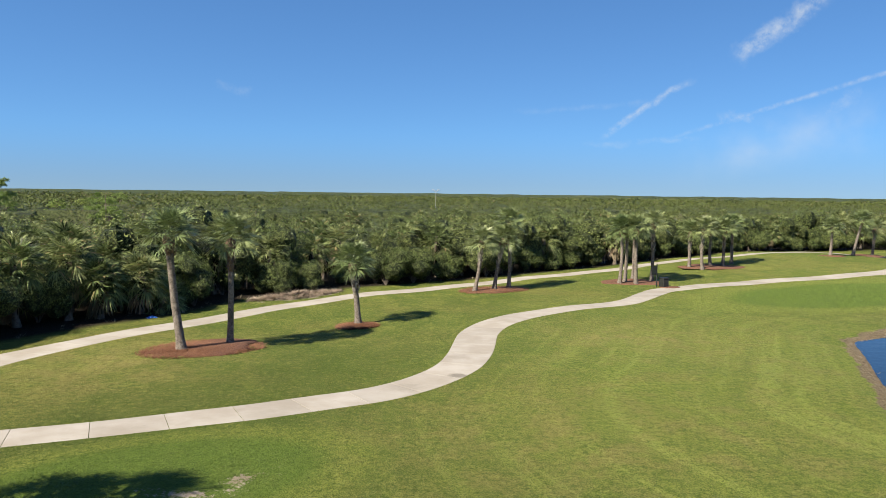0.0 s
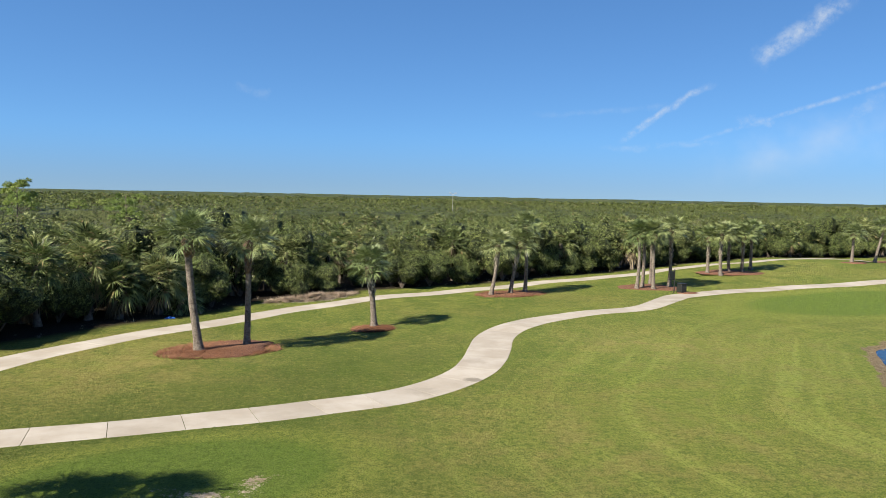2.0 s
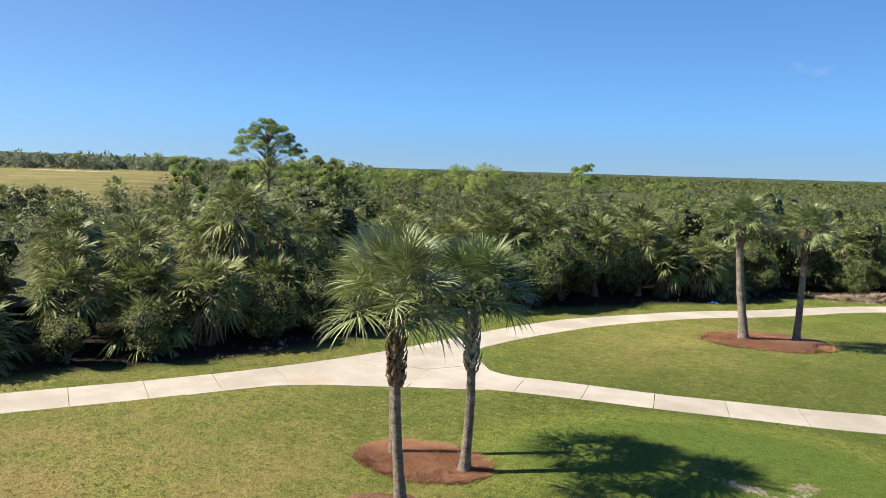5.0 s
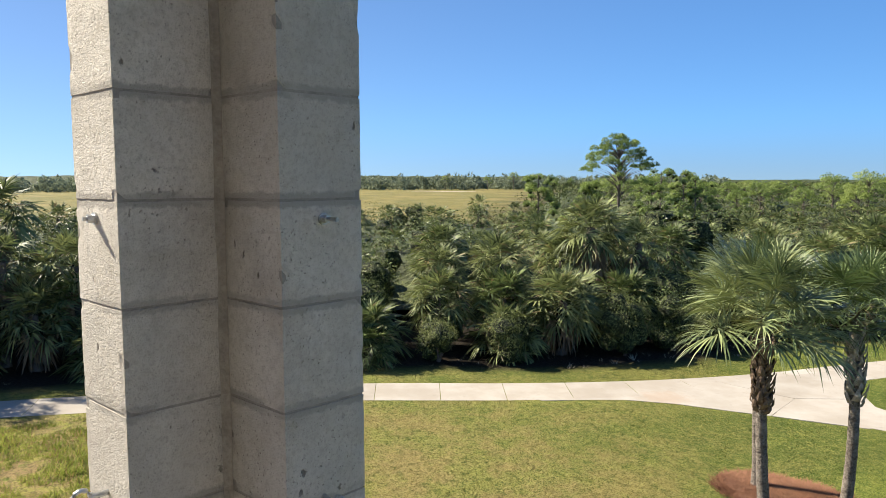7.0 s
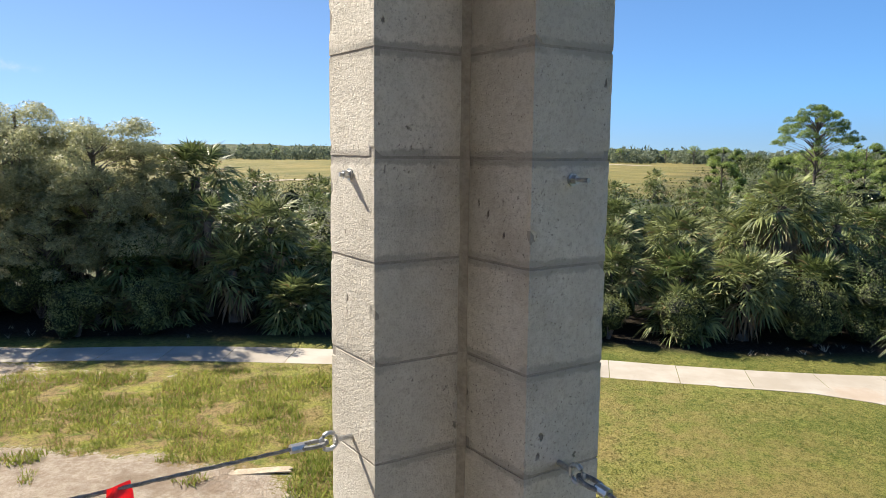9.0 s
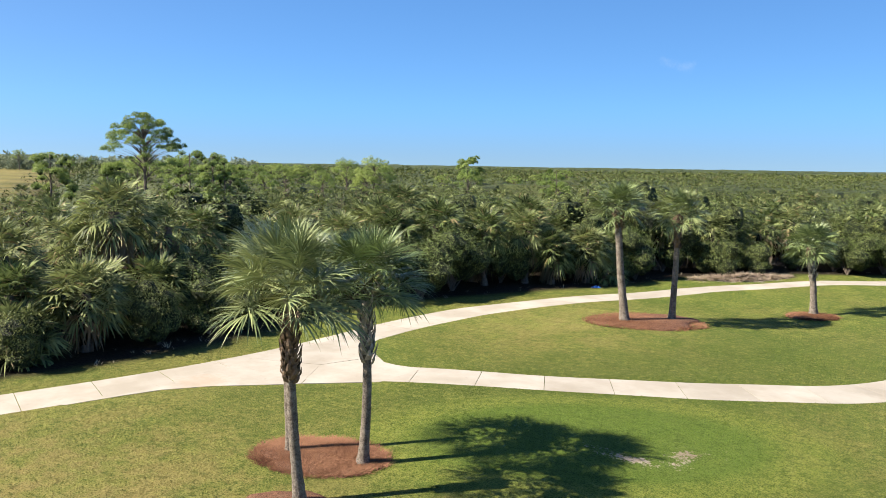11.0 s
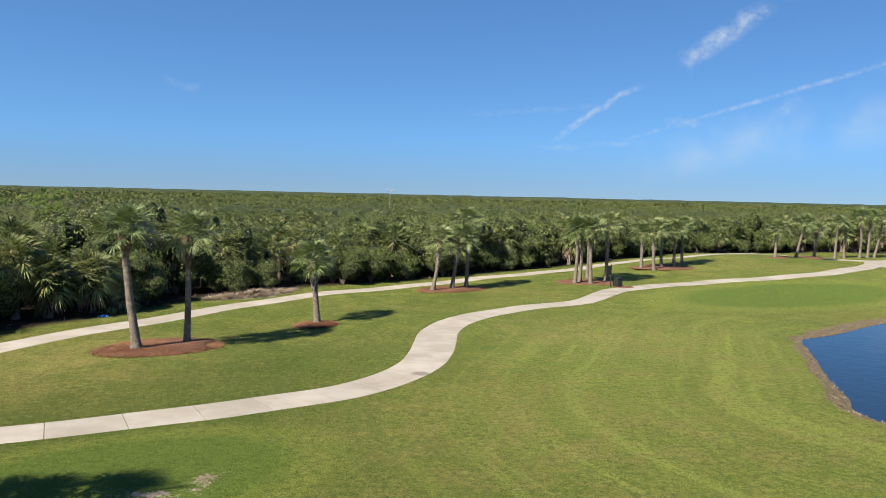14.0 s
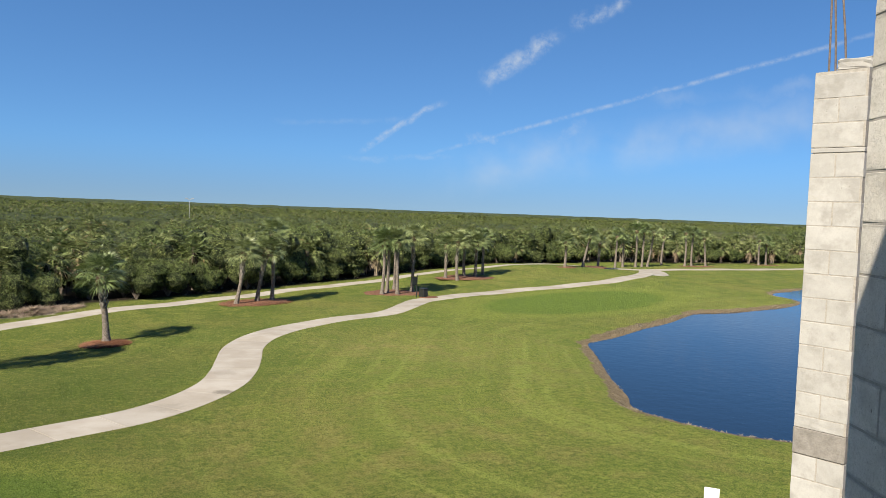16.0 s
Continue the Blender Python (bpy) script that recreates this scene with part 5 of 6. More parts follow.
def make_shell():
    """Floors, roof and plain walls round the viewpoint; overhead parts unseen, added for shade."""
    t = 0.2
    L = 5.0

    def piece(name, lo, hi, mat, label, cat):
        ob = link(name, box(lo, hi), mat)
        ob.matrix_basis = BUILDING
        return tagged(ob, label, cat, kind="structure")

    piece("floor", (-t, -7.0, FLOOR_Z - 0.2), (L, t, FLOOR_Z), M_SLAB, "bare concrete floor slab of the unfinished storey", "floor")
    # two unseen slabs, added to cut the light on the column's inner faces
    piece("ceiling", (-t, -2.2, 9.98), (1.1, -0.1, 10.18), M_SLAB, "unseen concrete slab added to shade the corner column's inner faces", "ceiling")
    piece("ceiling", (-t, -7.0, 9.98), (L, -2.2, 10.18), M_SLAB, "unseen concrete slab added to darken the back of the storey", "ceiling")
    # unseen lintel, added to shrink the sun patch on the floor
    piece("wall_lintel_side", (-t, -3.6, 8.75), (0.0, -0.212, 9.98), M_BLOCK, "unseen concrete lintel added to limit sun through the side opening", "wall")
    # unseen beam, set where its edge casts the diagonal on the angled wall
    piece("wall_beam_golf", (0.0, -0.70, 9.15), (3.6, -0.50, 9.98), M_BLOCK, "unseen concrete block beam placed to shadow the angled wall", "wall")
    piece("wall_lower_golf", (-t, 0.0, -0.2), (L, t, FLOOR_Z - 0.2), M_BLOCK, "plain concrete block wall below the storey", "wall")
    piece("wall_lower_side", (-t, -7.0, -0.2), (0.0, 0.0, FLOOR_Z - 0.2), M_BLOCK, "plain concrete block wall below the storey", "wall")
    piece("wall_back", (-t, -7.2, -0.2), (L, -7.0, 9.98), M_BLOCK, "plain concrete block wall behind", "wall")
    piece("wall_inner", (L, -7.2, -0.2), (L + t, -0.9, 9.98), M_BLOCK, "plain concrete block wall inside", "wall")
    piece("wall_side", (-t, -7.0, FLOOR_Z), (0.0, -3.6, 9.98), M_BLOCK, "plain concrete block side wall", "wall")


make_shell()


def block_wall(name, m, length, z0, z1, thick, mat, label, seed=0, joint=JOINT, holder=None):
    """Running-bond wall along local x from 0 to length, its face at y = 0, thickness towards +y."""
    if holder is None:
        holder = tagged(new(name), label, "wall", kind="structure")
        holder.matrix_basis = m
    link("mortar", box((0.002, 0.002, z0), (length - 0.002, thick - 0.002, z1)), M_MORTAR, holder)
    k0 = math.floor((z0 - joint) / COURSE + 0.01)
    k = k0
    while joint + COURSE * k < z1 - 0.05:
        a, b = max(z0, joint + COURSE * k + 0.003), min(z1, joint + COURSE * (k + 1) - 0.003)
        x = -0.203 if (k % 2) else 0.0
        while x < length - 0.02:
            xa, xb = max(0.0, x + (0.004 if x > 0 else 0)), min(length, x + 0.406 - 0.004)
            if xb - xa > 0.02 and b - a > 0.03:
                link("block", rough_block((xa, 0, a), (xb, thick, b), seed + k * 31 + int(x * 10), 0.004, 0.0015), mat, holder)
            x += 0.406
        k += 1
    return holder


# the angled wall beside the golf-side opening; local x runs from its far end towards the building
near_way = math.degrees(math.atan2(-0.949, -0.314))
block_wall("wall_angled", pose(2.94, 2.585, 0, 0, 0, near_way), 1.45, FLOOR_Z - 0.4, 10.3, 0.2, M_BLOCK, "grey concrete block wall set at an angle", seed=3000)
# pale wing wall beyond it: face towards the viewpoint, running back to the building
pier_way = math.degrees(math.atan2(-U_WAY.y, -U_WAY.x))
wing = block_wall("wall_wing", pose(5.282, 5.386, 0, 0, 0, pier_way), 0.42, 8.785, 9.416, 0.4, M_BLOCK_PALE, "pale concrete block wing wall end with grey band", seed=5000, joint=8.785)
link("bed_course", rough_block((0.0, 0.0, 8.742), (0.42, 0.4, 8.781), 1, 0.004, 0.001), M_BLOCK_PALE, wing, "thick pale mortar bed")
block_wall("wall_wing", None, 0.42, 6.40, 8.738, 0.4, M_BLOCK_PALE, "", seed=5600, joint=8.738, holder=wing)
link("beam_course", rough_block((-0.004, -0.004, 6.17), (0.42, 0.4, 6.396), 2, 0.006, 0.002), M_BAND, wing, "smooth grey concrete band")
block_wall("wall_wing", None, 0.42, -0.1, 6.166, 0.4, M_BLOCK_PALE, "", seed=6200, joint=6.166, holder=wing)
link("broken_block", rough_block((0.15, 0.06, 9.42), (0.42, 0.34, 9.52), 5, 0.012, 0.010), M_BLOCK_PALE, wing, "broken mortar-smeared block on top")


# ---------------------------------------------------------------- cables and bolts
def tube(points, r, sides=8):
    bm = bmesh.new()
    rings = []
    P = [Vector(p) for p in points]
    for i, p in enumerate(P):
        d = (P[min(i + 1, len(P) - 1)] - P[max(i - 1, 0)]).normalized()
        a = d.orthogonal().normalized()
        b = d.cross(a)
        rings.append([bm.verts.new(p + (a * math.cos(k / sides * math.tau) + b * math.sin(k / sides * math.tau)) * r) for k in range(sides)])
    for u, v in zip(rings, rings[1:]):
        for k in range(sides):
            bm.faces.new((u[k], u[(k + 1) % sides], v[(k + 1) % sides], v[k]))
    bm.faces.new(rings[0][::-1])
    bm.faces.new(rings[-1])
    return bm


def make_bolt(name, x, y, z, out, length, label):
    """A zinc anchor in a jamb: washer, nut and threaded end. x, y, z in the building's axes; out: the way it points."""
    ob = new(name)
    ob.matrix_basis = BUILDING
    o = Vector(out)
    p = Vector((x, y, z))
    rod = link("shaft", tube([p - o * 0.03, p + o * length], 0.0045, 8), M_STEEL, ob)
    link("washer", tube([p, p + o * 0.004], 0.012, 14), M_STEEL, rod)
    link("nut", tube([p + o * 0.004, p + o * 0.016], 0.0085, 6), M_STEEL, rod)
    return tagged(ob, label, "anchor bolt", "anchor bolts")


make_bolt("anchor_bolt", -0.10, -0.208, 7.913, (0, -1, 0), 0.024, "zinc anchor bolt set in a block jamb")
make_bolt("anchor_bolt", 0.205, 0.105, 7.910, (1, 0, 0), 0.045, "zinc anchor bolt set in a block jamb")


def make_rail_cable(name, start, way, length, sag, flag):
    """A slack wire rope looped through an eye bolt."""
    ob = new(name)
    ob.matrix_basis = BUILDING
    s, w = Vector(start), Vector(way)
    shaft = link("eye_shaft", tube([s - w * 0.02, s + w * 0.035], 0.006, 8), M_STEEL, ob)
    side = Vector((0, 0, 1))
    ring = [s + w * 0.052 + (w * math.cos(a) + side * math.sin(a)) * 0.018 for a in np.linspace(0, math.tau, 15)]
    link("eye", tube(ring, 0.005, 8), M_STEEL, shaft)
    loop = [s + w * (0.058 + 0.03 * (1 - math.cos(a))) + side.cross(w) * math.sin(a) * 0.014 for a in np.linspace(0, math.tau, 17)]
    link("loop", tube(loop, 0.005, 8), M_CABLE, ob)
    q = s + w * 0.122
    link("clamp", tube([q - w * 0.014, q + w * 0.014], 0.0105, 8), M_STEEL, ob)
    pts = []
    for i in range(41):
        f = i / 40
        p = s + w * (0.10 + length * f)
        p.z -= sag * 4 * f * (1 - f)
        pts.append(p)
    # twisted strands
    for k in range(3):
        tw = []
        for i in range(len(pts) * 6 - 5):
            f = i / 6
            a, b = pts[int(f)], pts[min(int(f) + 1, len(pts) - 1)]
            p = a.lerp(b, f - int(f))
            an = f * 4.0 + k * math.tau / 3
            c = side.cross(w)
            tw.append(p + (c * math.cos(an) + side * math.sin(an)) * 0.0019)
        link("strand", tube(tw, 0.0024, 5), M_CABLE, ob)
    tagged(ob, "slack steel wire guard rope with eye bolt across an opening", "guard cable", "guard cables")
    if flag:
        q = s + w * flag
        q.z -= sag * 4 * (flag / length) * (1 - flag / length)
        bm = bmesh.new()
        c = side.cross(w)
        rows = []
        for i in range(6):
            f = i / 5
            rows.append([bm.verts.new(q + w * (0.021 * u * (1 + 0.15 * math.sin(f * 5))) + c * (0.012 * math.sin(f * 4 + u)) - side * (f * 0.10 - 0.008)) for u in (-1, -0.3, 0.4, 1)])
        for a, b in zip(rows, rows[1:]):
            for k in range(3):
                bm.faces.new((a[k], a[k + 1], b[k + 1], b[k]))
        bmesh.ops.solidify(bm, geom=bm.faces[:], thickness=0.002)
        fl = link("flag_tape", bm, M_RED)
        fl.matrix_basis = BUILDING
        tagged(fl, "red plastic flagging tape tied to a guard cable", "flag tape")


make_rail_cable("guard_cable", (-0.10, -0.208, 7.367), (0, -1, 0), 3.25, 0.005, 0.455)
make_rail_cable("guard_cable", (0.205, 0.095, 7.352), (1, 0, -0.09), 4.43, 0.0, 0)


# ---------------------------------------------------------------- single trees behind the edge
def make_tree(name, x, y, h, w, n, count, size, mat, label, seed, base=0.35, flat=0.5, r=0.16, core=0, thin=0.7):
    """A trunk with bent limbs to uneven leaf clumps."""
    rng = random.Random(seed)
    ob = new(name)
    ob.matrix_basis = pose(x, y, ground_z(x, y))
    bl = []
    for i in range(n):
        a = i * 2.4 + rng.uniform(-.4, .4)
        f = rng.random()
        z = h * (base + (1 - base) * (0.25 + 0.72 * f)) - 0.05 * h
        rad = w / 2 * math.sqrt(rng.random()) * (1.05 - 0.45 * f)
        s = rng.uniform(0.14, 0.24) * w * flat * 2 * 0.62
        bl.append((np.array((math.cos(a) * rad, math.sin(a) * rad, z - s * 0.6)), s))
    v, f = leaf_cloud(bl, count, size, rng, 0.5, core, thin)
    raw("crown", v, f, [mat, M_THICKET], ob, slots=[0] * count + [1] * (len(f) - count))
    v, f = [], []
    lean = rng.uniform(-0.4, 0.4)
    for k in range(9):
        t = k / 8
        for i in range(8):
            a = i / 8 * math.tau
            rr = r * (1.15 - 0.8 * t)
            v.append((lean * math.sin(t * 2.2) + math.cos(a) * rr, math.sin(a) * rr, t * h * 0.9 - 0.1))
    for k in range(8):
        for i in range(8):
            f.append((k * 8 + i, k * 8 + (i + 1) % 8, k * 8 + 8 + (i + 1) % 8, k * 8 + 8 + i))
    for c, s in bl:
        zf = max(h * base * 0.8, c[2] - (0.5 + 0.6 * rng.random()) * math.hypot(c[0], c[1]) * 0.6)
        limbs(v, f, rng, (lean * math.sin(zf / h * 2.4), 0, zf), [(c, s)], r * 0.35)
    raw("trunk", v, f, M_BARK, ob)
    return tagged(ob, label, "tree")


def make_slash_pine(x, y, h, w, seed, tufts=62, needles=19000, size=0.14, low=14, label="tall slash pine with broad open dome crown above scrub", name="slash_pine"):
    """Tall bare trunk, crooked limbs and a broad dome of needle tufts."""
    rng = random.Random(seed)
    ob = new(name)
    ob.matrix_basis = pose(x, y, ground_z(x, y))
    bl = []
    g = math.sqrt(62 / tufts) * w / 6.6
    for i in range(tufts):
        a, k = i * 2.39996, math.sqrt((i + 0.5) / tufts)
        z = h - 0.4 - 3.0 * w / 6.6 * k ** 2.0 - (rng.uniform(0.0, 1.5) if i % 3 == 0 else rng.uniform(0, 0.35))
        bl.append((np.array((math.cos(a) * k * w / 2 + rng.uniform(-.3, .3), math.sin(a) * k * w / 2 + rng.uniform(-.3, .3), z)), g * rng.uniform(0.34, 0.56)))
    for i in range(low):
        a = rng.uniform(0, 6.28)
        k = rng.uniform(0.35, 0.62) * w
        bl.append((np.array((math.cos(a) * k, math.sin(a) * k, h - rng.uniform(3.4, 5.4) * w / 6.6)), g * rng.uniform(0.3, 0.55)))
    v, f = leaf_cloud(bl, needles, size, rng, 0.5, 0, 0.35 if needles > 9000 else 0.6)
    raw("crown", v, f, M_PINE, ob)
    v, f = [], []
    for k in range(9):
        t = k / 8
        for i in range(8):
            a = i / 8 * math.tau
            rr = 0.19 * (1.15 - 0.75 * t)
            v.append((0.25 * math.sin(t * 2.6) + math.cos(a) * rr, math.sin(a) * rr, t * (h - 2.4) - 0.1))
    for k in range(8):
        for i in range(8):
            f.append((k * 8 + i, k * 8 + (i + 1) % 8, k * 8 + 8 + (i + 1) % 8, k * 8 + 8 + i))
    for c, s in bl:
        zf = min(h - 2.6, c[2] - 0.45 * math.hypot(c[0], c[1]) - 0.3)
        limbs(v, f, rng, (0.2, 0, zf), [(c, s)], 0.075)
    raw("trunk", v, f, M_BARK, ob)
    return tagged(ob, label, "tree")


make_slash_pine(-65.6, 44.8, 12.9, 6.6, 1)
make_tree("pine", -56, 90, 9.8, 4.4, 14, 2600, 0.24, M_PINE, "small pine standing above the scrub", 2, 0.6, 0.46, 0.12, thin=0.35)
make_tree("pine", -42.5, 90, 8.4, 3.0, 7, 900, 0.26, M_PINE, "small pine standing above the scrub", 3, 0.6, 0.35, 0.1, thin=0.35)
make_tree("pine", -68, 52, 10.0, 5.6, 26, 5200, 0.17, M_PINE, "young bright green pine beside the tall one", 4, 0.25, 0.36, 0.12, 0.5, thin=0.4)
make_tree("pine", -70, 38, 9.6, 5.5, 26, 5200, 0.17, M_PINE, "young bright green pine in the scrub", 6, 0.2, 0.36, 0.12, 0.5, thin=0.4)
make_tree("pine", -60, 50, 8.8, 5.2, 26, 5200, 0.17, M_PINE, "young bright green pine in the scrub", 7, 0.2, 0.36, 0.12, 0.5, thin=0.4)
make_tree("pine", -74, 60, 9.8, 5.2, 26, 5200, 0.17, M_PINE, "young bright green pine in the scrub", 8, 0.2, 0.36, 0.12, 0.5, thin=0.4)
make_tree("pine", -62, 39, 8.4, 5.0, 26, 5200, 0.17, M_PINE, "young bright green pine in the scrub", 5, 0.25, 0.36, 0.12, 0.5, thin=0.4)
for k, (x, y, h, w) in enumerate(((-37.4, -11.6, 9.4, 6.8), (-37.8, -15.3, 10.1, 7.0), (-39.6, -10.0, 8.4, 5.0), (-36.9, -20.4, 9.1, 6.6), (-41.4, -17.7, 9.7, 6.6), (-36.2, -13.4, 7.2, 5.0))):
    make_tree("broadleaf_tree", x, y, h * 1.06, w * 1.2, 90, 36000, 0.09, M_GREY_LEAF, "large grey-green broadleaf tree at the path's far side", 10 + k, 0.16, 0.36, 0.16, thin=0.7)
pines = [make_slash_pine(0, 0, h, w, 20 + i, 24, 2600, 0.20, 8, "distant rounded pine over the woods", "pine") for i, (h, w) in enumerate(((9.5, 5.6), (8.6, 5.0), (10.4, 6.2)))]
rp = random.Random(77)
first = set()


def stand(i, x, y, s):
    m = pose(x, y, 0, 0, 0, rp.uniform(0, 360)) @ Matrix.Scale(s, 4)
    if i in first:
        copy_thing(pines[i], m)
    else:
        first.add(i)
        pines[i].matrix_basis = m


for k in range(46):
    az = radians(rp.uniform(-58, -24) if k % 3 else rp.uniform(-50, -36))
    d = rp.uniform(105, 250)
    stand(k % 3, math.sin(az) * d, math.cos(az) * d, rp.uniform(0.78, 1.02) * (0.84 if math.degrees(az) > -34 else 1.0))
for k in range(16):
    az = radians(rp.uniform(-112, -50))
    d = rp.uniform(600, 700)
    stand(k % 3, math.sin(az) * d, math.cos(az) * d, rp.uniform(1.2, 1.7))


# ---------------------------------------------------------------- small things outside
def make_bin():
    ob = new("litter_bin")
    ob.matrix_basis = pose(19.2, 66.9, ground_z(19.2, 66.9) + 0.05, 0, 0, 30)
    link("body", rough_block((-0.32, -0.32, 0), (0.32, 0.32, 0.72), 1, 0.04, 0.0), M_BLACK, ob)
    link("lid", rough_block((-0.35, -0.35, 0.72), (0.35, 0.35, 0.82), 2, 0.03, 0.0), M_BLACK, ob)
    tagged(ob, "black square litter bin beside the cart path", "litter bin")
    po = new("tee_sign")
    po.matrix_basis = pose(18.5, 66.7, ground_z(18.5, 66.7), 0, 0, 30)
    link("post", tube([(0, 0, -0.1), (0, 0, 2.1)], 0.05, 10), M_BLACK, po)
    panel = link("panel", rough_block((-0.62, -0.03, 1.15), (-0.06, 0.03, 1.95), 3, 0.02, 0.0), M_BLACK, po)
    link("panel_face", box((-0.55, -0.036, 1.25), (-0.12, -0.031, 1.85)), M_BLACK, panel, "pale panel face with no readable writing")
    tagged(po, "dark post with small panel beside the cart path", "signpost")


make_bin()


def make_mast():
    ob = new("light_mast")
    ob.matrix_basis = pose(-5.9, 200, 0)
    link("pole", tube([(0, 0, 0), (0, 0, 8.3)], 0.06, 10), M_MAST, ob)
    link("arm", tube([(-0.7, 0, 9.0), (0, 0, 8.55), (0.7, 0, 8.95)], 0.07, 8), M_MAST, ob)
    for x in (-0.75, 0.75):
        link("lamp_head", rough_block((x - 0.3, -0.15, 8.9), (x + 0.3, 0.15, 9.08), 7, 0.03, 0.0), M_MAST, ob)
    tagged(ob, "pale double-arm light mast rising from far woods", "light mast")


make_mast()


def make_board(x, y, turn):
    ob = new("white_marker")
    ob.matrix_basis = pose(x, y, ground_z(x, y), 0, 0, turn)
    link("panel", rough_block((-0.2, -0.012, 0.25), (0.2, 0.012, 0.72), 9, 0.006, 0.0), M_WHITE, ob)
    link("stake", tube([(0, 0.03, -0.2), (0, 0.03, 0.6)], 0.02, 8), M_WOOD, ob)
    tagged(ob, "plain white board on a stake in the lawn", "marker board")


make_board(13.8, 17.35, -38)


def make_rebar():
    for k, (x, y, lx) in enumerate(((0.09, 0.06, -0.03), (0.13, 0.12, -0.09), (0.22, 0.12, -0.14))):
        ob = link("rebar", tube([(x, y, 9.1), (x + lx * 0.3, y, 9.7), (x + lx, y, 10.6)], 0.009, 8), M_REBAR)
        ob.matrix_basis = pose(5.282, 5.386, 0, 0, 0, pier_way)
        tagged(ob, "rusty reinforcing bar rising from a block wall", "rebar", "rebars")


make_rebar()


def make_tarp():
    bm = bmesh.new()
    bmesh.ops.create_grid(bm, x_segments=10, y_segments=7, size=1)
    for v in bm.verts:
        v.co = Vector((v.co.x * 0.3, v.co.y * 0.2, 0.1 * (1 - v.co.x ** 2) * (1 - v.co.y ** 2) + 0.05 * math.sin(v.co.x * 7) * math.cos(v.co.y * 5) + 0.02))
    bmesh.ops.solidify(bm, geom=bm.faces[:], thickness=0.02)
    ob = link("tarp", bm, M_BLUE)
    ob.matrix_basis = pose(-18.7, 46.9, ground_z(-18.7, 46.9), 0, 0, 50)
    tagged(ob, "crumpled blue plastic tarp under the wild growth", "tarp")


make_tarp()


def make_plank(x, y, turn):
    bm = bmesh.new()
    bmesh.ops.create_grid(bm, x_segments=14, y_segments=3, size=1)
    for v in bm.verts:
        end = 0.05 * math.sin(v.co.y * 5) * (abs(v.co.x) > 0.95)
        v.co = Vector((v.co.x * 0.75 + end, v.co.y * 0.16, 0.03 + 0.02 * math.sin(v.co.x * 2.0)))
    bmesh.ops.solidify(bm, geom=bm.faces[:], thickness=0.03)
    ob = link("plank", bm, M_WOOD)
    ob.matrix_basis = pose(x, y, ground_z(x, y), 0, 0, turn)
    tagged(ob, "weathered grey-brown wooden plank lying on sandy ground", "plank")


make_plank(-17.85, -2.0, 88)


def scatter_blades(name, n, area, tall, mat, label, seed, wide=0.02, lean=0.5):
    """Tufts of grass or litter; area(rng) gives a spot and a size."""
    rng = random.Random(seed)
    v, f = [], []
    for _ in range(n):
        q = area(rng)
        if q is None:
            continue
        x, y, s = q[:3]
        z = ground_z(x, y) + (q[3] if len(q) > 3 else 0.0)
        for k in range(6):
            a = rng.uniform(0, 6.28)
            h = tall * s * rng.uniform(0.5, 1.2)
            dx, dy = math.cos(a), math.sin(a)
            px, py = x + rng.uniform(-.1, .1) * s, y + rng.uniform(-.1, .1) * s
            b = len(v)
            w = wide * s
            v += [(px - dy * w, py + dx * w, z - 0.02), (px + dy * w, py - dx * w, z - 0.02), (px + dx * h * lean, py + dy * h * lean, z + h)]
            f.append((b, b + 1, b + 2))
    ob = raw(name, v, f, mat)
    tagged(ob, label, "grass", kind="stuff")


M_WEED = leaf_material("weed_grass", (0.200, 0.245, 0.040), (0.440, 0.440, 0.100), dry=(0.36, 0.24, 0.11), dry_part=0.2, rough=0.7, spec=0.15, translucent=0.35)
M_LITTER = leaf_material("dry_litter", (0.120, 0.095, 0.068), (0.400, 0.335, 0.250), rough=0.9, translucent=0.0, spec=0.1)


def weed_spot(r):
    x, y = r.uniform(-27, -14), r.uniform(-16, 1.0)
    sandy = x + 20.7 - (y + 10.6) * 0.333
    clump = noise.noise((x * 0.7, y * 0.7, 2.0))
    if (sandy > -0.6 + 2.0 * noise.noise((x * 0.5, y * 0.5, 7.0)) and y < -1.2 and clump < 0.42) or clump < -0.28:
        return None
    return x, y, r.uniform(0.6, 1.3) + max(0.0, clump)


def bank_spot(r):
    p = POND[r.randrange(len(POND))]
    if p[0] > 72 or p[1] < 15:
        return None
    x, y = p[0] + r.uniform(-1.0, 0.6), p[1] + r.uniform(-0.6, 0.9)
    d = float(inside_distance(POND, np.array([x]), np.array([y]))[0])
    if d > -0.06 or d < -0.8:
        return None
    return x, y, r.uniform(0.6, 1.4), -0.28 * max(0.0, (d + 1.6) / 1.6) ** 2


def edge_spot(r):
    p = WOOD_EDGE[r.randrange(len(WOOD_EDGE))]
    if p[0] > 110:
        return None
    return p[0] + r.uniform(-2.0, 0.1), p[1] + r.uniform(-0.4, 1.8), r.uniform(0.6, 1.5)


scatter_blades("weeds", 15000, weed_spot, 0.13, M_WEED, "straggling weeds and rough grass on sandy ground", 5, 0.012, 0.9)
scatter_blades("bank_litter", 3600, bank_spot, 0.035, M_LITTER, "dry brown reeds and litter on the pond bank", 6, 0.02, 3.0)
scatter_blades("brush_litter", 500, edge_spot, 0.14, M_LITTER, "dry brown brush and fallen fronds under the wild growth", 7, 0.025, 1.3)


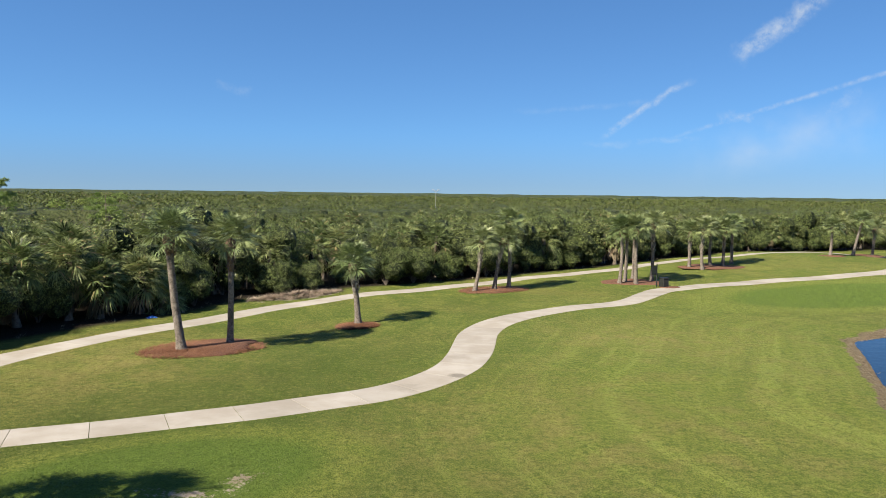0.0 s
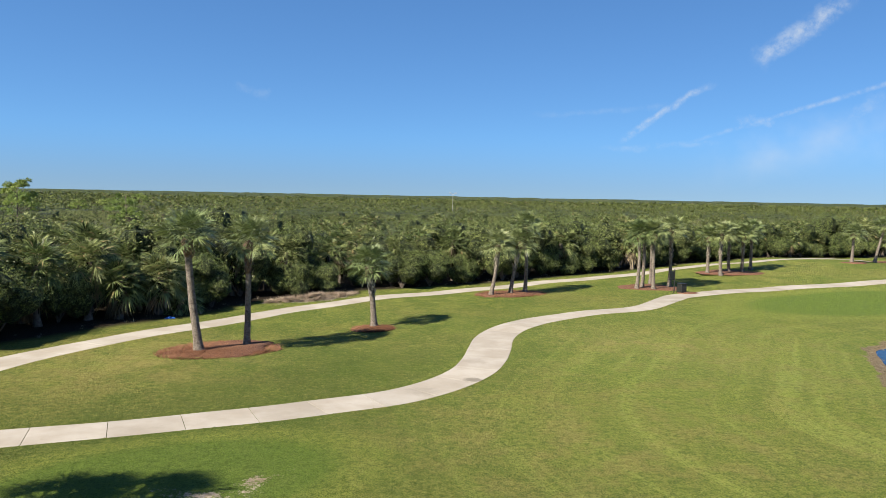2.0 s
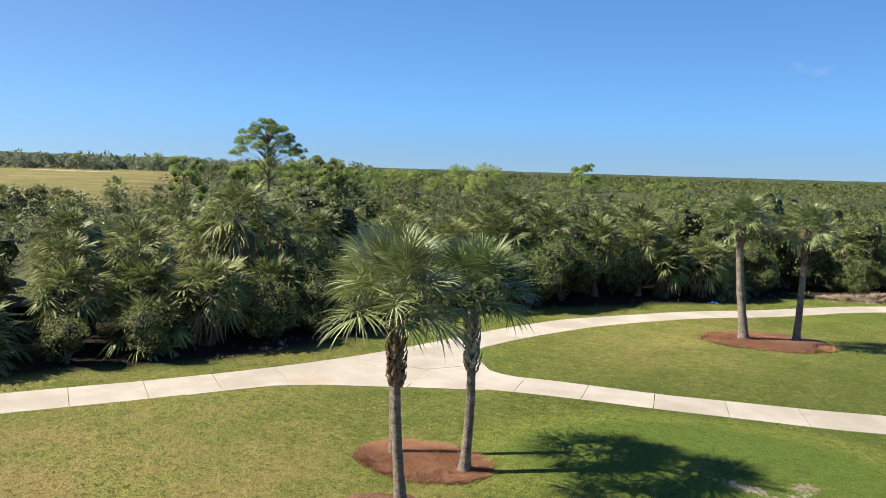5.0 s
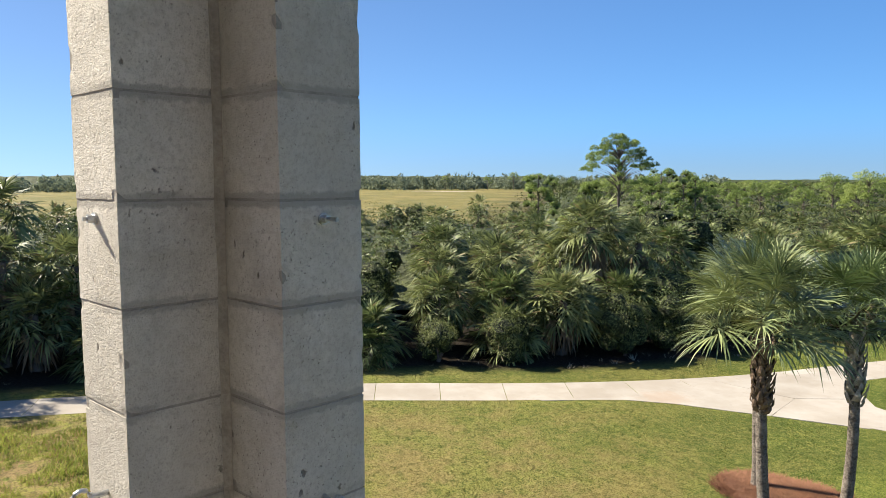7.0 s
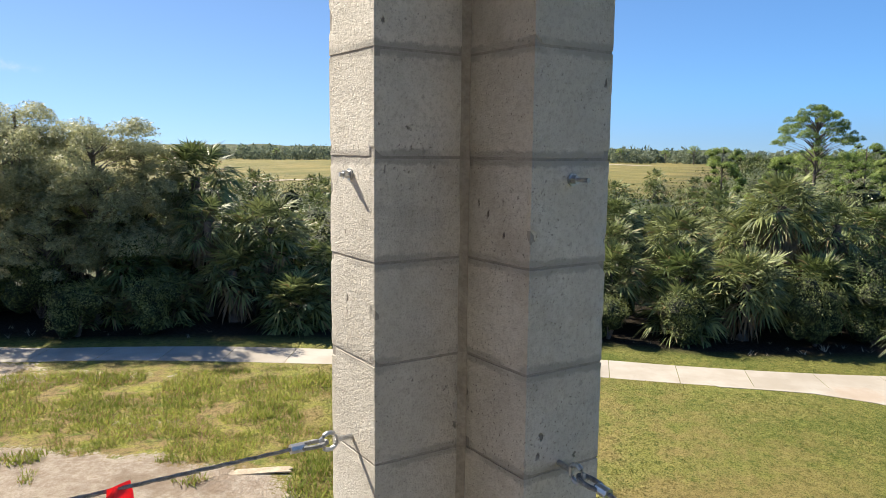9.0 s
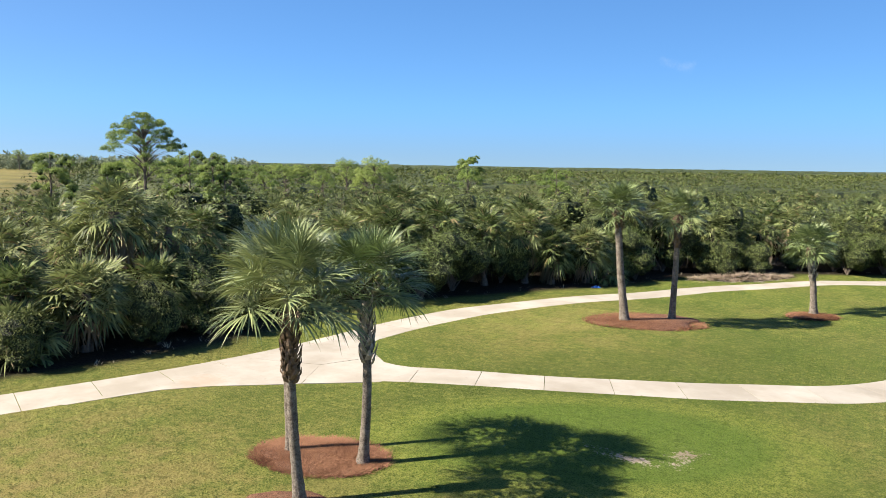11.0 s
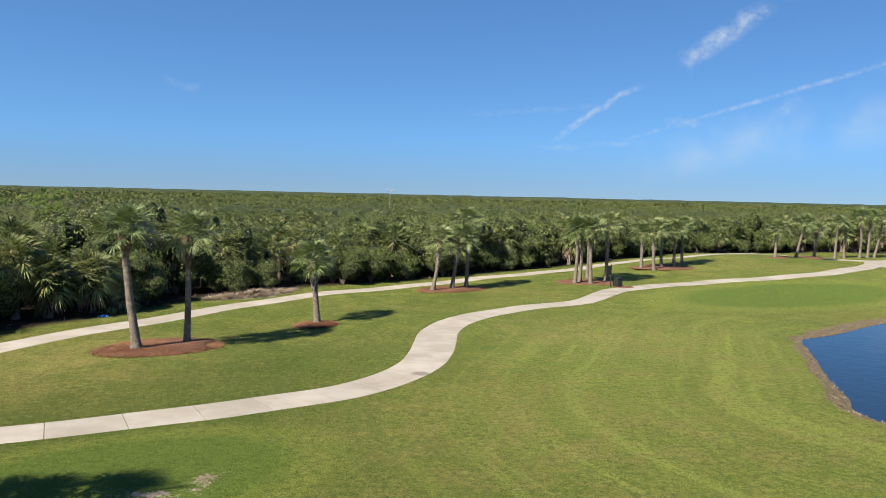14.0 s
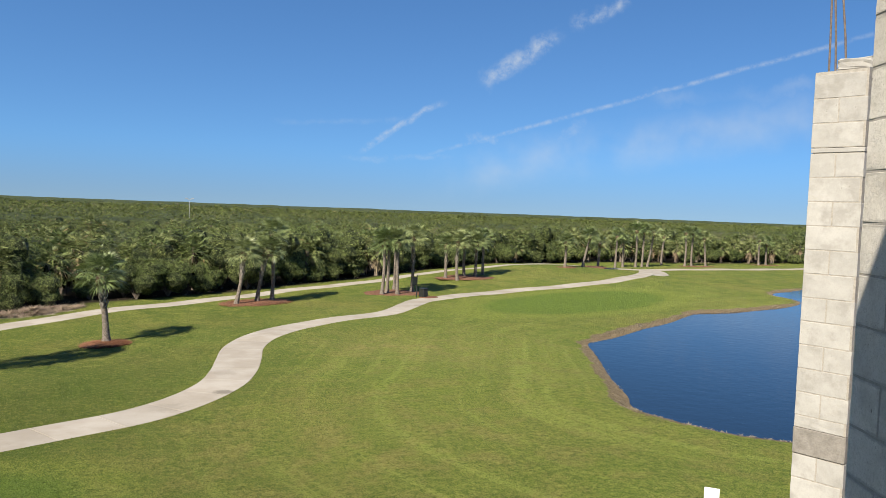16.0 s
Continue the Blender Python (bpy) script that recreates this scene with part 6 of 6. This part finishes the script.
def pile_spot(r):
    a, k = r.uniform(0, 6.28), math.sqrt(r.random())
    u, v = math.cos(a) * k * 4.6, math.sin(a) * k * 1.1
    return -11.7 + (u - v) * 0.66, 57.6 + (u + v) * 0.74, r.uniform(0.8, 1.8), 0.3 * (1 - k)


scatter_blades("brush_pile", 420, pile_spot, 0.16, M_LITTER, "heap of dry grey-brown brush at the wild edge", 12, 0.02, 2.2)
BEDS = ((-13.4, 14.7, 1.75, 1.1, 15), (-12.0, 37.4, 2.8, 1.9, 40), (-5.3, 45.6, 1.2, 0.9, 30), (3.9, 63.4, 3.0, 1.9, 35))
M_STRAW = leaf_material("straw", (0.10, 0.042, 0.024), (0.34, 0.18, 0.11), rough=0.9, translucent=0.0, spec=0.1)


def straw_spot(r):
    x, y, rx, ry, turn = BEDS[r.choice((0, 0, 0, 1, 1, 2, 3))]
    a, k = r.uniform(0, 6.28), math.sqrt(r.random()) * 1.15
    u, v = math.cos(a) * rx * k, math.sin(a) * ry * k
    c, s = math.cos(radians(turn)), math.sin(radians(turn))
    return x + u * c - v * s, y + u * s + v * c, r.uniform(0.6, 1.3), 0.05 * (1 - k * k) + 0.03


scatter_blades("pine_straw", 7000, straw_spot, 0.075, M_STRAW, "loose red-brown pine straw on the mulch beds", 8, 0.012, 3.0)


def make_lawn_grass():
    """Short grass on the nearest part of the lawn, thinning out with distance."""
    rng = np.random.RandomState(21)
    n = 120000
    d = 9.0 + 27.0 * rng.random(n) ** 1.1
    az = np.radians(rng.uniform(-92, 52, n))
    x, y = d * np.sin(az), d * np.cos(az)
    D = inside_distance(POND, x, y)
    W = wood_side(x, y)
    keep = (D < -1.2) & (W < -0.4)
    for pts, width in ((PATH_BACK, back_width), (PATH_FRONT, front_width)):
        line = catmull(pts, 0.5)
        line = line[np.hypot(line[:, 0], line[:, 1]) < 45]
        half = np.array([width(p) / 2 for p in line])
        for i in range(0, len(line)):
            keep &= np.hypot(x - line[i, 0], y - line[i, 1]) > half[i] + 0.03
    keep &= inside_distance(np.array(((-24.2, 12.0), (-22.7, 12.6), (-18.6, 19.0), (-15.8, 21.0), (-16.0, 23.6), (-18.6, 24.2), (-20.6, 27.2), (-23.2, 27.0))), x, y) < 0
    for bx, by, rx, ry, turn in BEDS + ((-12.1, 12.2, 0.95, 0.75, 20),):
        keep &= gauss(x, y, bx, by, rx, ry, turn) < math.exp(-1.0)
    # bare sand beside the building stays bare
    keep &= ~((x + 20.7 - (y + 10.6) * 0.333 > -1.0) & (y < -0.2))
    x, y, D, W = x[keep], y[keep], D[keep], W[keep]
    n = len(x)
    z = height(x, y)
    z -= 0.28 * np.clip((D + 1.6) / 1.6, 0, 1) ** 2
    close = 1 - 0.55 * np.clip(gauss(x, y, -7.6, 20.0, 6.0, 3.6, 35) * 2 - 0.6, 0, 1)
    V = []
    for k in range(2):
        a = rng.uniform(0, math.tau, n)
        h = rng.uniform(0.018, 0.045, n) * close
        lean = rng.uniform(0.2, 1.3, n)
        w = rng.uniform(0.008, 0.018, n)
        px, py = x + rng.uniform(-.03, .03, n), y + rng.uniform(-.03, .03, n)
        dx, dy = np.cos(a), np.sin(a)
        V.append(np.stack([np.stack([px - dy * w, py + dx * w, z - 0.004], 1), np.stack([px + dy * w, py - dx * w, z - 0.004], 1), np.stack([px + dx * h * lean, py + dy * h * lean, z + h], 1)], 1).reshape(-1, 3))
    ob = triangles("lawn_grass", V, M_GROUND)
    V = np.concatenate(V)
    for name, v in ground_layers(V[:, 0], V[:, 1], np.tile(np.repeat(D, 3), 2), np.tile(np.repeat(W, 3), 2)).items():
        ob.data.attributes.new(name, "FLOAT", "POINT").data.foreach_set("value", np.asarray(v).ravel().astype(np.float32))
    tagged(ob, "short mown green grass with dry blades", "grass", kind="stuff")


make_lawn_grass()


def make_track(name, pts, width, label):
    """A bare sandy track across the meadow."""
    line = catmull(pts, 4.0)
    t = np.gradient(line, axis=0)
    t /= np.linalg.norm(t, axis=1)[:, None]
    rng = random.Random(4)
    v, f = [], []
    for p, q in zip(line, t):
        for side in (1, -1):
            w = width / 2 * rng.uniform(0.7, 1.2) * side
            v.append((p[0] - q[1] * w, p[1] + q[0] * w, ground_z(p[0], p[1]) + 0.12))
    for i in range(len(line) - 1):
        f.append((2 * i + 1, 2 * i + 3, 2 * i + 2, 2 * i))
    tagged(raw(name, v, f, M_SAND), label, "track", kind="structure")


M_SAND = plain_material("track_sand", (0.300, 0.245, 0.170), (0.420, 0.360, 0.270), 0.2, 0.95, 0.3, 0.02)
make_track("dirt_track", [(-150, -52), (-183, -26), (-196, -16), (-215, -5), (-250, 14), (-300, 24)], 5.0, "pale sandy track across the dry meadow")
make_track("sand_patch", [(-470, 200), (-488, 196), (-516, 186), (-530, 178)], 22.0, "bare sandy patch at the meadow's edge")
